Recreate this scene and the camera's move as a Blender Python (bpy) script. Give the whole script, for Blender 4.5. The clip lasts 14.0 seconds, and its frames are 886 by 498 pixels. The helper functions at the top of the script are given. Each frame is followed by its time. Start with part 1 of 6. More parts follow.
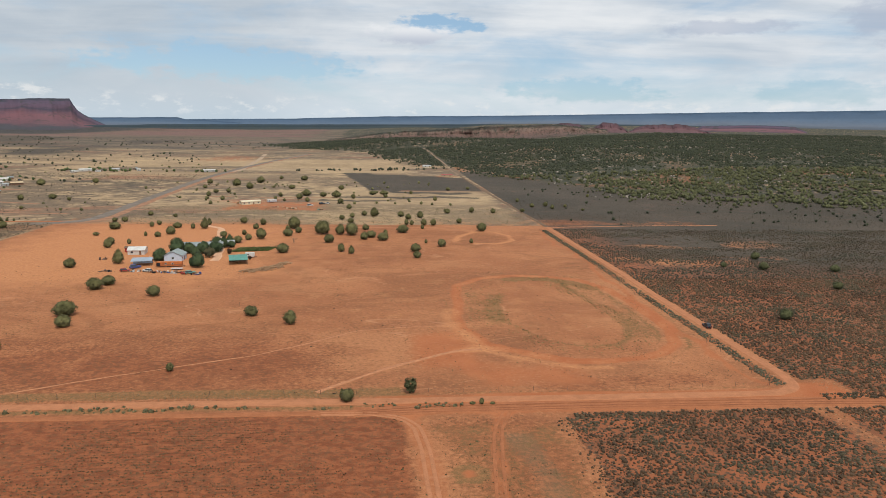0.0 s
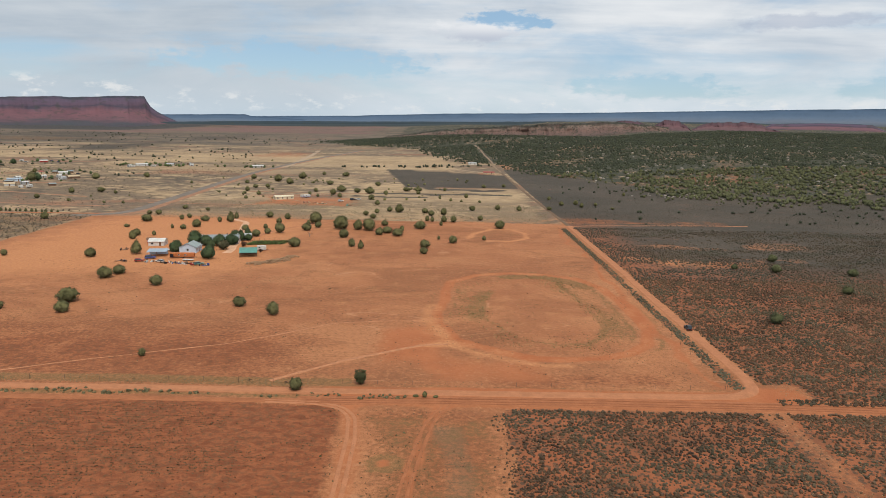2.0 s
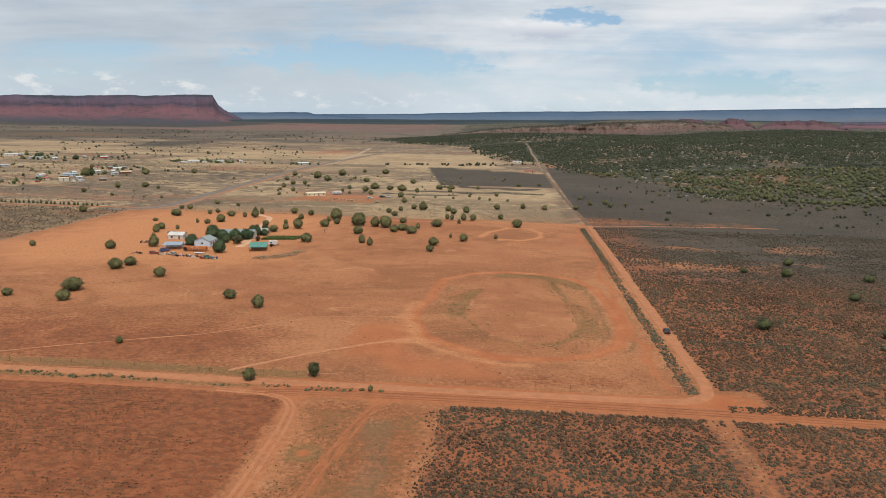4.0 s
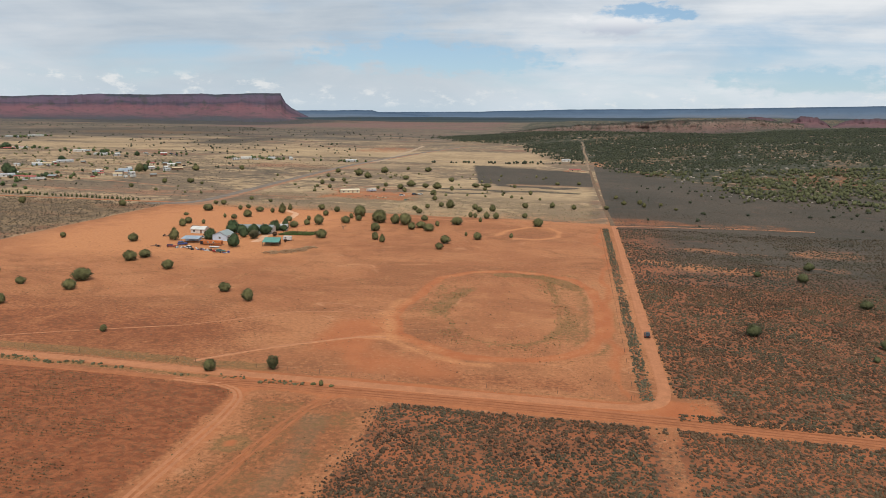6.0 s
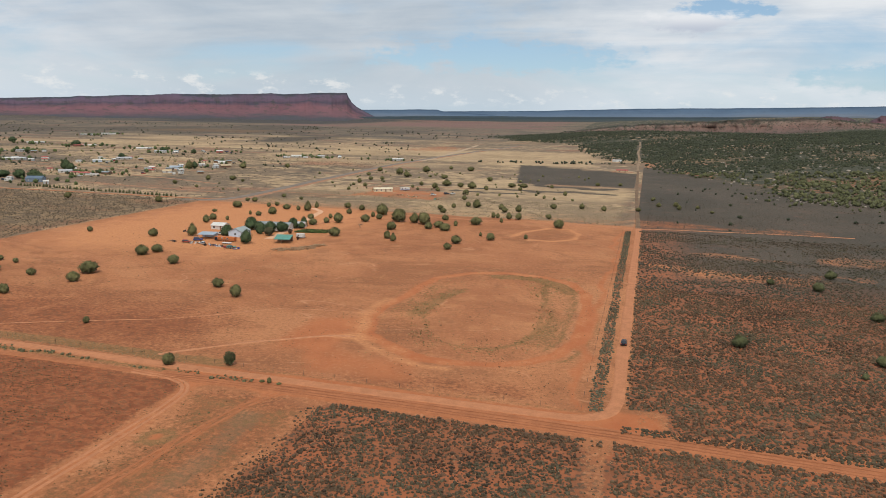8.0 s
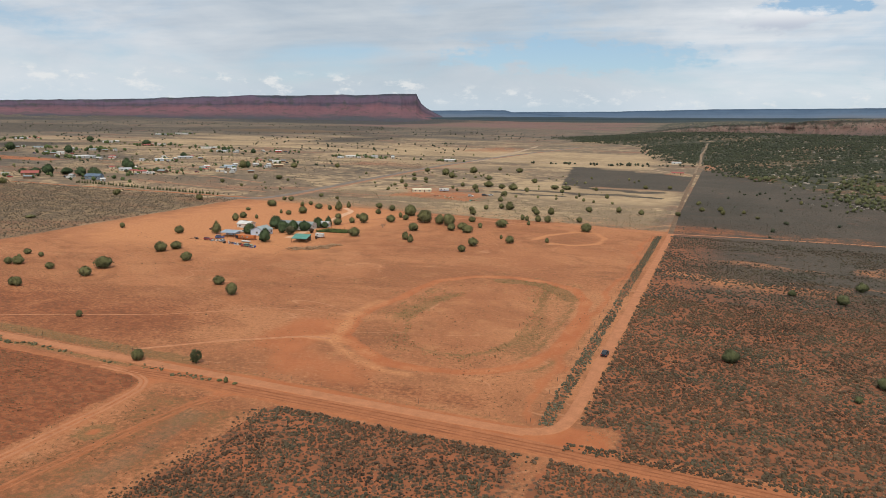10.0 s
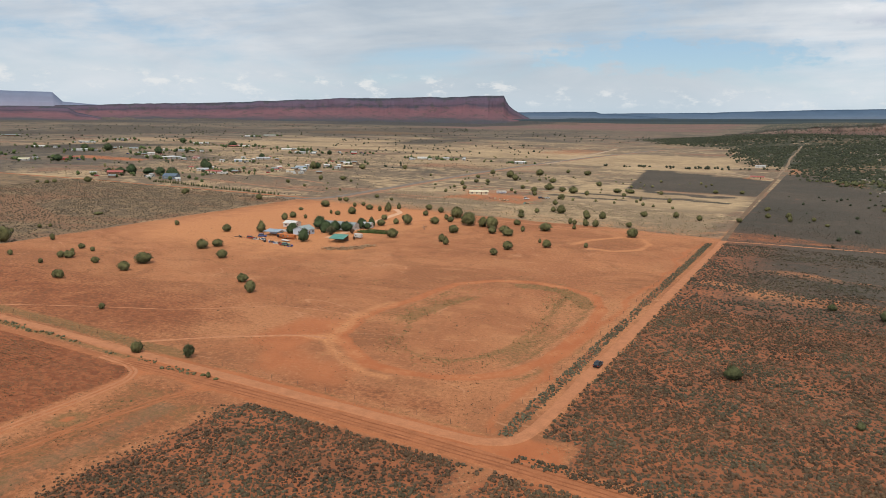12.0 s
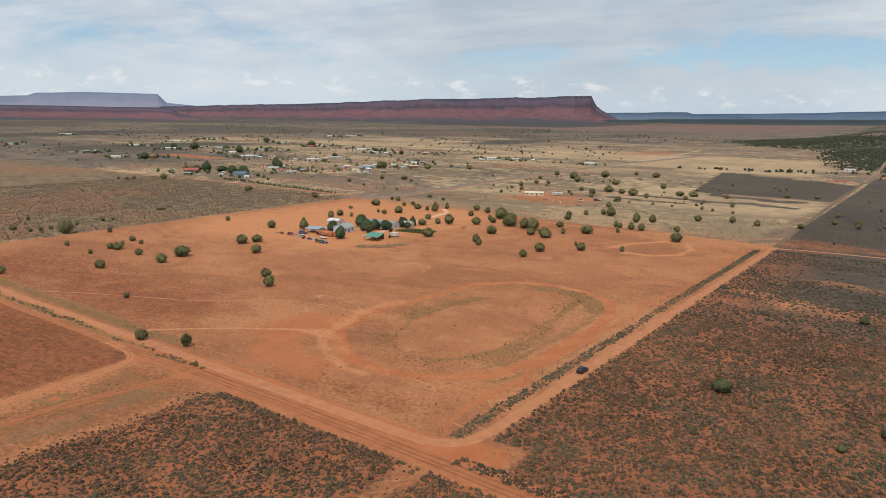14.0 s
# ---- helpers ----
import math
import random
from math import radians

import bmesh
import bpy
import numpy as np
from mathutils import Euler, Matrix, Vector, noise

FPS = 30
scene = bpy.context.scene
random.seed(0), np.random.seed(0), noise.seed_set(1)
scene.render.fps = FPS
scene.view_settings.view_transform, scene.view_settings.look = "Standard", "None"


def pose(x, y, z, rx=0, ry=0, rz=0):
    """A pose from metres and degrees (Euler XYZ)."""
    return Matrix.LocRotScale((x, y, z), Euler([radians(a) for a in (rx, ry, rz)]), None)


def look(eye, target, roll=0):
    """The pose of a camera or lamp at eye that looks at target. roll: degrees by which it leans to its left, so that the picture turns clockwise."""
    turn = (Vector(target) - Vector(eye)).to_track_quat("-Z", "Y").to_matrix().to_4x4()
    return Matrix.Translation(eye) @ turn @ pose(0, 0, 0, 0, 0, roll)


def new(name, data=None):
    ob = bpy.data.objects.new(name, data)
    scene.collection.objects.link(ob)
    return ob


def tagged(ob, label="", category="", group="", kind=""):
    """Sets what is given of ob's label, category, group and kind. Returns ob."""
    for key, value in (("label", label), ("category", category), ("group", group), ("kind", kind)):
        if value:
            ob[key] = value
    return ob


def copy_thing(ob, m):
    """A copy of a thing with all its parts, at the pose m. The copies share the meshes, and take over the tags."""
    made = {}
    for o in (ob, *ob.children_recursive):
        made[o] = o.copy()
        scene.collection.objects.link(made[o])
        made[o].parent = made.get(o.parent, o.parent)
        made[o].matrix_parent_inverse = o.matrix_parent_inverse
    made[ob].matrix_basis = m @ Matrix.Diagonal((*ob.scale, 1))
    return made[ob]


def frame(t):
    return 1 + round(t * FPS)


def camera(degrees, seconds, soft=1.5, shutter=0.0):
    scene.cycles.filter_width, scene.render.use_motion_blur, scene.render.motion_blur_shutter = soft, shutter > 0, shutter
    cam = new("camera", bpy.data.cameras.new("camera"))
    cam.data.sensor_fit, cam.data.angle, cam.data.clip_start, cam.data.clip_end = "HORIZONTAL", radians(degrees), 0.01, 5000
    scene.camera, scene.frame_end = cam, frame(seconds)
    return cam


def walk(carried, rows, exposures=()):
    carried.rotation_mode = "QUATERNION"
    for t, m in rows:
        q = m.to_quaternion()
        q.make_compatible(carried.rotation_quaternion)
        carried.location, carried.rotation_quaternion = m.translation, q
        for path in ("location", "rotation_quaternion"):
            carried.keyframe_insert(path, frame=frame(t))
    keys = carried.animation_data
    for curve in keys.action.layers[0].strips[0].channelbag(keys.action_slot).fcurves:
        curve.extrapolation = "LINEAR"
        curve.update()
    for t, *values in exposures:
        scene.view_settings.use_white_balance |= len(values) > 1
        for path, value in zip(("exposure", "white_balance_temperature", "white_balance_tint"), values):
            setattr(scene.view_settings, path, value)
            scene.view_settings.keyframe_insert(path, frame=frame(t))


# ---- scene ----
cam = camera(64.3, 14.0, 0.6)
METRES, EYE, TILT, LEAN, TURN = 203.0, 67.0, -0.4, 0.0, -5.2
ROWS = [
    (0.0, 0.0, 0.0, 0.0, 0.16, -9.66, -0.96),
    (0.5, 0.035, -0.0028, 0.0006, 1.49, -9.75, -1.0),
    (1.0, 0.0704, -0.0051, 0.0013, 2.83, -9.83, -1.04),
    (1.5, 0.1061, -0.0067, 0.0021, 4.13, -9.9, -1.08),
    (2.0, 0.1418, -0.0077, 0.0029, 5.35, -9.97, -1.1),
    (2.5, 0.1773, -0.0077, 0.0038, 6.54, -10.02, -1.13),
    (3.0, 0.2127, -0.0067, 0.0049, 7.83, -10.08, -1.16),
    (5.5, 0.3866, 0.0219, 0.0091, 14.45, -10.45, -1.19),
    (6.0, 0.421, 0.0328, 0.0099, 15.83, -10.5, -1.2),
    (6.5, 0.4555, 0.0456, 0.0106, 17.21, -10.55, -1.22),
    (7.0, 0.4897, 0.0599, 0.0113, 18.58, -10.6, -1.23),
    (7.5, 0.523, 0.0755, 0.0119, 19.93, -10.64, -1.23),
    (8.0, 0.5555, 0.0923, 0.0124, 21.28, -10.67, -1.24),
    (10.5, 0.7041, 0.1924, 0.015, 28.86, -10.73, -1.22),
    (11.0, 0.7329, 0.2129, 0.0156, 30.72, -10.72, -1.17),
    (11.5, 0.7618, 0.2332, 0.0163, 32.56, -10.72, -1.12),
    (12.0, 0.7907, 0.2534, 0.017, 34.42, -10.73, -1.07),
    (12.5, 0.8197, 0.2736, 0.0174, 36.24, -10.73, -1.04),
    (13.0, 0.8486, 0.2944, 0.0176, 38.06, -10.74, -1.03),
    (13.5, 0.8767, 0.3163, 0.0179, 39.87, -10.79, -1.04),
    (14.0, 0.9029, 0.3401, 0.0181, 41.58, -10.81, -1.05),
]
walk(cam, [(t, pose(0, 0, EYE, TILT, LEAN, TURN) @ pose(METRES * x, METRES * y, METRES * z, 90 + pitch, roll, yaw)) for t, x, y, z, yaw, pitch, roll in ROWS])

# ---- light ----
SUN_BEARING, SUN_HEIGHT = 165.0, 62.0
sun = new("sun", bpy.data.lights.new("sun", "SUN"))
sun.data.energy, sun.data.angle, sun.data.color = 2.20, radians(2.0), (1.0, 0.945, 0.85)
sb, sh = radians(SUN_BEARING), radians(SUN_HEIGHT)
sun.matrix_world = look((math.sin(sb) * math.cos(sh) * 900, math.cos(sb) * math.cos(sh) * 900, math.sin(sh) * 900), (0, 0, 0))


class Nodes:
    """A small helper for building node trees."""

    def __init__(self, tree):
        self.tree = tree
        tree.nodes.clear()

    def add(self, kind, ins=None):
        n = self.tree.nodes.new(kind)
        for k, v in (ins or {}).items():
            self.put(n.inputs[k], v)
        return n

    def put(self, socket, v):
        if isinstance(v, bpy.types.NodeSocket):
            self.tree.links.new(v, socket)
        elif isinstance(v, tuple) and len(v) == 3 and socket.type == "RGBA":
            socket.default_value = (*v, 1)
        else:
            socket.default_value = v

    def math(self, op, a, b=0.0, c=0.0, clamp=False):
        n = self.add("ShaderNodeMath")
        n.operation, n.use_clamp = op, clamp
        for i, v in enumerate((a, b, c)):
            self.put(n.inputs[i], v)
        return n.outputs[0]

    def vmath(self, op, a, b=(0, 0, 0)):
        n = self.add("ShaderNodeVectorMath")
        n.operation = op
        self.put(n.inputs[0], a)
        self.put(n.inputs[1], b)
        return n.outputs[0]

    def mix(self, f, a, b, blend="MIX"):
        n = self.add("ShaderNodeMix")
        n.data_type, n.blend_type = "RGBA", blend
        self.put(n.inputs[0], f)
        self.put(n.inputs[6], a)
        self.put(n.inputs[7], b)
        return n.outputs[2]

    def step(self, v, lo, hi, a=0.0, b=1.0, smooth=True):
        n = self.add("ShaderNodeMapRange", {"Value": v, "From Min": lo, "From Max": hi, "To Min": a, "To Max": b})
        n.interpolation_type = "SMOOTHSTEP" if smooth else "LINEAR"
        return n.outputs[0]

    def noise(self, vec, scale, detail=4.0, rough=0.55, stretch=None, distort=0.0):
        if stretch:
            vec = self.vmath("MULTIPLY", vec, stretch)
        n = self.add("ShaderNodeTexNoise", {"Vector": vec, "Scale": scale, "Detail": detail, "Roughness": rough, "Distortion": distort})
        return n.outputs["Fac"]

    def attr(self, name):
        n = self.add("ShaderNodeAttribute")
        n.attribute_name = name
        return n


# ---- sky ----
world = bpy.data.worlds.new("sky")
scene.world = world
world.use_nodes = True
N = Nodes(world.node_tree)
sky = N.add("ShaderNodeTexSky")
sky.sky_type, sky.sun_disc, sky.sun_elevation, sky.sun_rotation = "NISHITA", False, sh, sb
sky.altitude, sky.dust_density = 1600, 1.5
blue = N.mix(0.45, N.mix(1.0, sky.outputs[0], (0.105, 0.105, 0.105), "MULTIPLY"), (0.33, 0.53, 0.72))
way = N.add("ShaderNodeTexCoord").outputs["Generated"]
sep = N.add("ShaderNodeSeparateXYZ", {0: way})
up = N.math("MAXIMUM", sep.outputs[2], 0.0)
inv = N.math("DIVIDE", 1.0, N.math("ADD", up, 0.045))
sheet = N.add("ShaderNodeCombineXYZ", {0: N.math("MULTIPLY", sep.outputs[0], inv), 1: N.math("MULTIPLY", sep.outputs[1], inv), 2: 0.0}).outputs[0]
bearing = N.math("ARCTAN2", sep.outputs[0], sep.outputs[1])
polar = N.add("ShaderNodeCombineXYZ", {0: bearing, 1: sep.outputs[2], 2: 0.0}).outputs[0]
# high broken layer in long sheets
layer = N.noise(sheet, 0.55, 7, 0.58, stretch=(0.55, 1.0, 1.0), distort=0.5)
layer = N.math("ADD", 0.52, N.math("MULTIPLY", N.math("SUBTRACT", layer, 0.52), N.step(up, 0.03, 0.13)))
wisps = N.noise(polar, 7.0, 6, 0.58, stretch=(0.7, 2.2, 1.0), distort=0.4)
cover = N.math("ADD", N.math("MULTIPLY", layer, 0.6), N.math("MULTIPLY", wisps, 0.55))
lowgap = N.math("MULTIPLY", N.step(sep.outputs[2], 0.015, 0.05), N.step(sep.outputs[2], 0.075, 0.12, 1.0, 0.0))


def spot(b, e, wb, we):
    """A soft oval on the sky at a bearing and height in degrees."""
    dx = N.math("DIVIDE", N.math("SUBTRACT", bearing, radians(b)), radians(wb))
    dz = N.math("DIVIDE", N.math("SUBTRACT", sep.outputs[2], math.sin(radians(e))), radians(we))
    d = N.math("SQRT", N.math("ADD", N.math("MULTIPLY", dx, dx), N.math("MULTIPLY", dz, dz)))
    wob = N.math("MULTIPLY", N.math("SUBTRACT", N.noise(polar, 30.0, 5, 0.6, stretch=(1, 2.2, 1)), 0.5), 2.4)
    return N.step(N.math("ADD", d, wob), 0.5, 1.25, 1.0, 0.0)


gap = N.math("ADD", N.math("MULTIPLY", lowgap, 0.07), 0.0)
for b, e, wb, we, k in ((4.5, 7.6, 3.2, 0.75, 0.30), (-12.0, 4.3, 9.5, 1.3, 0.17), (15.5, 2.7, 6.0, 0.9, 0.17), (33.0, 2.6, 5.0, 0.9, 0.10), (-62.0, 6.0, 14.0, 1.2, 0.06)):
    gap = N.math("ADD", gap, N.math("MULTIPLY", spot(b, e, wb, we), k))
density = N.step(N.math("SUBTRACT", cover, gap), 0.34, 0.60)
tone = N.math("ADD", N.math("MULTIPLY", N.math("ADD", 0.5, N.math("MULTIPLY", N.math("SUBTRACT", N.noise(sheet, 0.9, 5, 0.55, stretch=(0.5, 1.2, 1)), 0.5), N.step(up, 0.03, 0.13))), 0.6), N.math("MULTIPLY", N.noise(polar, 9.0, 6, 0.56, stretch=(0.7, 2.2, 1), distort=0.4), 0.5))
bright = N.mix(N.step(bearing, -0.25, 0.10), (0.71, 0.745, 0.785), (0.80, 0.825, 0.85))
cloud = N.mix(N.step(tone, 0.30, 0.74), N.mix(N.step(sep.outputs[2], 0.02, 0.10), (0.55, 0.64, 0.71), (0.46, 0.54, 0.63)), bright)
cloud = N.mix(N.math("MULTIPLY", N.step(bearing, -0.85, -0.55), N.step(bearing, -0.20, -0.02, 1.0, 0.0)), cloud, N.mix(1.0, cloud, (0.83, 0.86, 0.88), "MULTIPLY"))
air = N.mix(density, blue, cloud)
# dark-bellied heaps and the small fair-weather clouds low down
for b, e, wb, we in ((26.0, 7.2, 4.6, 0.55), (36.5, 7.6, 3.2, 1.5)):
    air = N.mix(N.math("MULTIPLY", spot(b, e, wb, we), 0.55), air, (0.40, 0.46, 0.58))
for b, e, wb, we in ((2.6, 6.8, 3.3, 0.75),):
    heap = spot(b, e, wb, we)
    air = N.mix(heap, air, N.mix(N.step(sep.outputs[2], math.sin(radians(e - 0.6)), math.sin(radians(e + 0.5))), (0.52, 0.57, 0.66), (0.80, 0.82, 0.85)))
puffs = N.noise(polar, 24.0, 8, 0.66, stretch=(1.0, 2.0, 1.0))
band = N.math("MULTIPLY", N.step(sep.outputs[2], 0.004, 0.014), N.step(N.math("SUBTRACT", sep.outputs[2], N.step(bearing, -0.30, -0.50, 0.0, 0.014)), 0.024, 0.038, 1.0, 0.0))
air = N.mix(N.math("MULTIPLY", N.math("MULTIPLY", N.step(puffs, 0.51, 0.66), band), 0.75), air, (0.83, 0.83, 0.82))
air = N.mix(N.step(sep.outputs[2], -0.01, 0.05, 0.40, 0.0), air, (0.50, 0.64, 0.75))
N.add("ShaderNodeOutputWorld", {0: N.add("ShaderNodeBackground", {0: air, 1: 1.0}).outputs[0]})


# ---- number noise over the plan ----
def lattice(ix, iy, seed):
    h = (ix.astype(np.int64) * 374761393 + iy.astype(np.int64) * 668265263 + seed * 974711) & 0xFFFFFFFF
    h = ((h ^ (h >> 13)) * 1274126177) & 0xFFFFFFFF
    return ((h ^ (h >> 16)) & 0xFFFF) / 65535.0


def grain(x, y, size, seed=0):
    """Smooth noise from 0 to 1 with features of that size in metres."""
    u, v = np.asarray(x, float) / size, np.asarray(y, float) / size
    iu, iv = np.floor(u), np.floor(v)
    fu, fv = u - iu, v - iv
    fu, fv = fu * fu * (3 - 2 * fu), fv * fv * (3 - 2 * fv)
    a, b = lattice(iu, iv, seed), lattice(iu + 1, iv, seed)
    c, d = lattice(iu, iv + 1, seed), lattice(iu + 1, iv + 1, seed)
    return (a + (b - a) * fu) * (1 - fv) + (c + (d - c) * fu) * fv


def fractal(x, y, size, seed=0, octaves=4):
    total, amp, norm = 0.0, 1.0, 0.0
    for k in range(octaves):
        total, norm = total + amp * grain(x, y, size / 2**k, seed + 17 * k), norm + amp
        amp *= 0.55
    return total / norm


def ease(v, lo, hi):
    s = np.clip((np.asarray(v, float) - lo) / (hi - lo), 0, 1)
    return s * s * (3 - 2 * s)


def along(x, y, pts, closed=False):
    """Distance from a broken line."""
    best = np.full(np.shape(x), 1e9)
    for (ax, ay), (bx, by) in zip(pts, pts[1:] + (pts[:1] if closed else [])):
        dx, dy = bx - ax, by - ay
        s = np.clip(((x - ax) * dx + (y - ay) * dy) / (dx * dx + dy * dy), 0, 1)
        best = np.minimum(best, np.hypot(x - ax - s * dx, y - ay - s * dy))
    return best


def inside(x, y, x0, x1, y0, y1, soft):
    """1 inside a rectangle, falling to 0 across its soft edge."""
    return ease(x, x0 - soft, x0 + soft) * ease(-x, -x1 - soft, -x1 + soft) * ease(y, y0 - soft, y0 + soft) * ease(-y, -y1 - soft, -y1 + soft)


FOREST_EDGE_Y = [0, 560, 640, 680, 765, 834, 911, 1060, 1100, 1180, 1260, 1600, 1650, 1720, 2000, 2600, 6000]
FOREST_EDGE_X = [380, 340, 300, 215, 195, 175, 125, 112, 66, 28, 10, -46, -60, -210, -334, -200, -200]



def verge_of_oval(x, y):
    """1 in the weedy band between the inner ring and the oval track."""
    outside = ease(np.hypot((np.asarray(x, float) - 63) / 20.5, (np.asarray(y, float) - 241) / 37), 0.95, 1.12)
    return np.exp(-((along(x, y, INNER) - 3.0) / 3.4) ** 2) * outside


def bench(x, y):
    """How far a place lies inside the wooded bench, in metres."""
    return np.asarray(x, float) - np.interp(y, FOREST_EDGE_Y, FOREST_EDGE_X)


def height(x, y):
    x, y = np.asarray(x, float), np.asarray(y, float)
    far = np.hypot(x - 100, y - 20)
    z = 32 * ease(bench(x, y), -60, 420) * ease(y, 480, 1250) * (1 - 0.55 * ease(far, 1650, 2300) * ease(-x, -700, -350)) + 15 * ease(x, 400, 900) * ease(y, 1450, 2200)
    z = z + (fractal(x, y, 240, 3, 3) - 0.5) * 16 * ease(bench(x, y), 0, 300) * ease(y, 700, 1300)
    z = z + 0.5 * (grain(x, y, 45, 5) - 0.5) * ease(far, 60, 200)
    z = z + 26 * ease(far, 3000, 4300) * ease(bench(x, y), -800, 200)
    return z + 34 * ease(far, 4000, 4900) * (1 - ease(bench(x, y), -800, 200))


# ---- plan ----
OVAL = [(33, 207), (28, 226), (28.2, 248), (29.5, 268), (33.4, 289), (44, 302), (60, 307), (76, 305), (88, 297), (95, 282), (97, 262), (98, 240), (97, 221), (93.5, 207), (87, 199), (77, 193), (66, 191), (56, 192.5), (47, 197.5), (39, 203)]
INNER = [(48.5, 269), (44, 256), (43, 236), (46.5, 226), (51, 214), (57.5, 207), (66, 204.5), (75, 206.5), (80.5, 213), (83, 224), (82.3, 241), (80.5, 268), (78.3, 288)]
GRASSY = [(57, 299), (66, 300.5), (75, 299), (84, 291), (89, 284)]
STOCK_TRAIL = [(-16, 170.6), (-7.8, 178.6), (1.1, 187.0), (10.9, 194.1), (23.6, 202.3), (31, 203.4)]
WASH = [(23.6, 202.3), (31, 203), (40, 195.5), (48, 190.3), (57.5, 186), (66, 185.5)]
GULLY = [(30, 203.6), (28.0, 214), (24.8, 224), (23.6, 236), (24.2, 250)]
FIELD_TRAIL = [(24, 229), (7, 227), (-8, 223.3), (-19.6, 212.7), (-36, 200), (-56, 190.7), (-70, 184.5), (-92, 173)]
NORTH_LANE = [(112, 452), (110.5, 520), (108, 640), (105, 900), (101, 1250), (97, 1660)]
HIGHWAY = [(-222, 466), (-206, 470), (-195, 480), (-191, 496), (-196, 588), (-202, 752), (-204, 826), (-200, 990), (-185, 1200), (-150, 1500)]


def link(name, mesh, material, parent=None, label=""):
    mesh.materials.append(material)
    ob = new(name, mesh)
    ob.parent = parent
    return tagged(ob, label)


def grid_mesh(name, x, y, z):
    """A sheet from three arrays of equal shape."""
    rows, cols = x.shape
    mesh = bpy.data.meshes.new(name)
    mesh.vertices.add(rows * cols)
    mesh.vertices.foreach_set("co", np.stack([x, y, z], -1).astype(np.float32).ravel())
    k = np.arange(rows * cols).reshape(rows, cols)
    quads = np.stack([k[:-1, :-1], k[:-1, 1:], k[1:, 1:], k[1:, :-1]], -1).reshape(-1, 4)
    faces_in(mesh, quads)
    mesh.polygons.foreach_set("use_smooth", np.ones(len(quads), bool))
    return mesh


def faces_in(mesh, faces):
    n, k = faces.shape
    mesh.loops.add(n * k)
    mesh.loops.foreach_set("vertex_index", faces.astype(np.int32).ravel())
    mesh.polygons.add(n)
    mesh.polygons.foreach_set("loop_start", np.arange(0, n * k, k, dtype=np.int32))
    mesh.update(calc_edges=True)
    mesh.validate()


def attribute(mesh, name, values):
    a = mesh.attributes.new(name, "FLOAT", "POINT")
    a.data.foreach_set("value", np.asarray(values, np.float32).ravel())


# ---- materials ----
def material(name, rough=0.9, metal=0.0):
    m = bpy.data.materials.new(name)
    m.use_nodes = True
    n = Nodes(m.node_tree)
    shader = n.add("ShaderNodeBsdfPrincipled", {"Roughness": rough, "Metallic": metal, "Specular IOR Level": 0.2})
    n.add("ShaderNodeOutputMaterial", {0: shader.outputs[0]})
    return m, n, shader


def place(n):
    return n.add("ShaderNodeNewGeometry").outputs["Position"]


def weathered(name, colour, rough=0.8, metal=0.0, scale=0.6, spread=0.25, bump=0.0):
    """Paint, metal, wood or soil with grain and stains at two scales."""
    m, n, shader = material(name, rough, metal)
    p = place(n)
    v = n.math("ADD", n.math("MULTIPLY", n.noise(p, scale, 5), 0.6), n.math("MULTIPLY", n.noise(p, scale * 7, 3), 0.4))
    dark = tuple(c * (1 - spread) for c in colour)
    pale = tuple(min(1, c * (1 + spread)) for c in colour)
    n.put(shader.inputs["Base Color"], n.mix(n.step(v, 0.3, 0.7), dark, pale))
    if bump:
        n.put(shader.inputs["Normal"], n.add("ShaderNodeBump", {"Height": v, "Strength": bump, "Distance": 0.1}).outputs[0])
    return m


def leafy(name, dark, pale, cast=None):
    """Foliage: a tone for each plant, a tint for each leaf clump; cast: a hue that takes over in patches."""
    m, n, shader = material(name, 0.75)
    f = n.attr("tone").outputs["Fac"]
    r = n.add("ShaderNodeObjectInfo").outputs["Random"]
    t = n.math("ADD", n.math("MULTIPLY", f, 0.75), n.math("MULTIPLY", r, 0.25))
    c = n.mix(t, dark, pale)
    big = n.noise(place(n), 0.05, 3)
    if cast:
        hue = n.noise(place(n), 0.045, 5, 0.6, stretch=(0.8, 1.3, 1.0))
        c = n.mix(n.step(hue, 0.47, 0.60, 0.0, 0.85), c, n.mix(t, tuple(v * 0.34 for v in cast), cast))
    n.put(shader.inputs["Base Color"], n.mix(n.step(big, 0.35, 0.65, 0.0, 0.20), c, tuple(a * 0.6 + b * 0.4 for a, b in zip(pale, (0.16, 0.13, 0.06)))))
    turn = n.add("ShaderNodeVectorTransform", {0: n.attr("out").outputs["Vector"]})
    turn.vector_type, turn.convert_from, turn.convert_to = "NORMAL", "OBJECT", "WORLD"
    n.put(shader.inputs["Normal"], n.vmath("NORMALIZE", turn.outputs[0]))
    return m



DUST = (0.54, 0.236, 0.102)


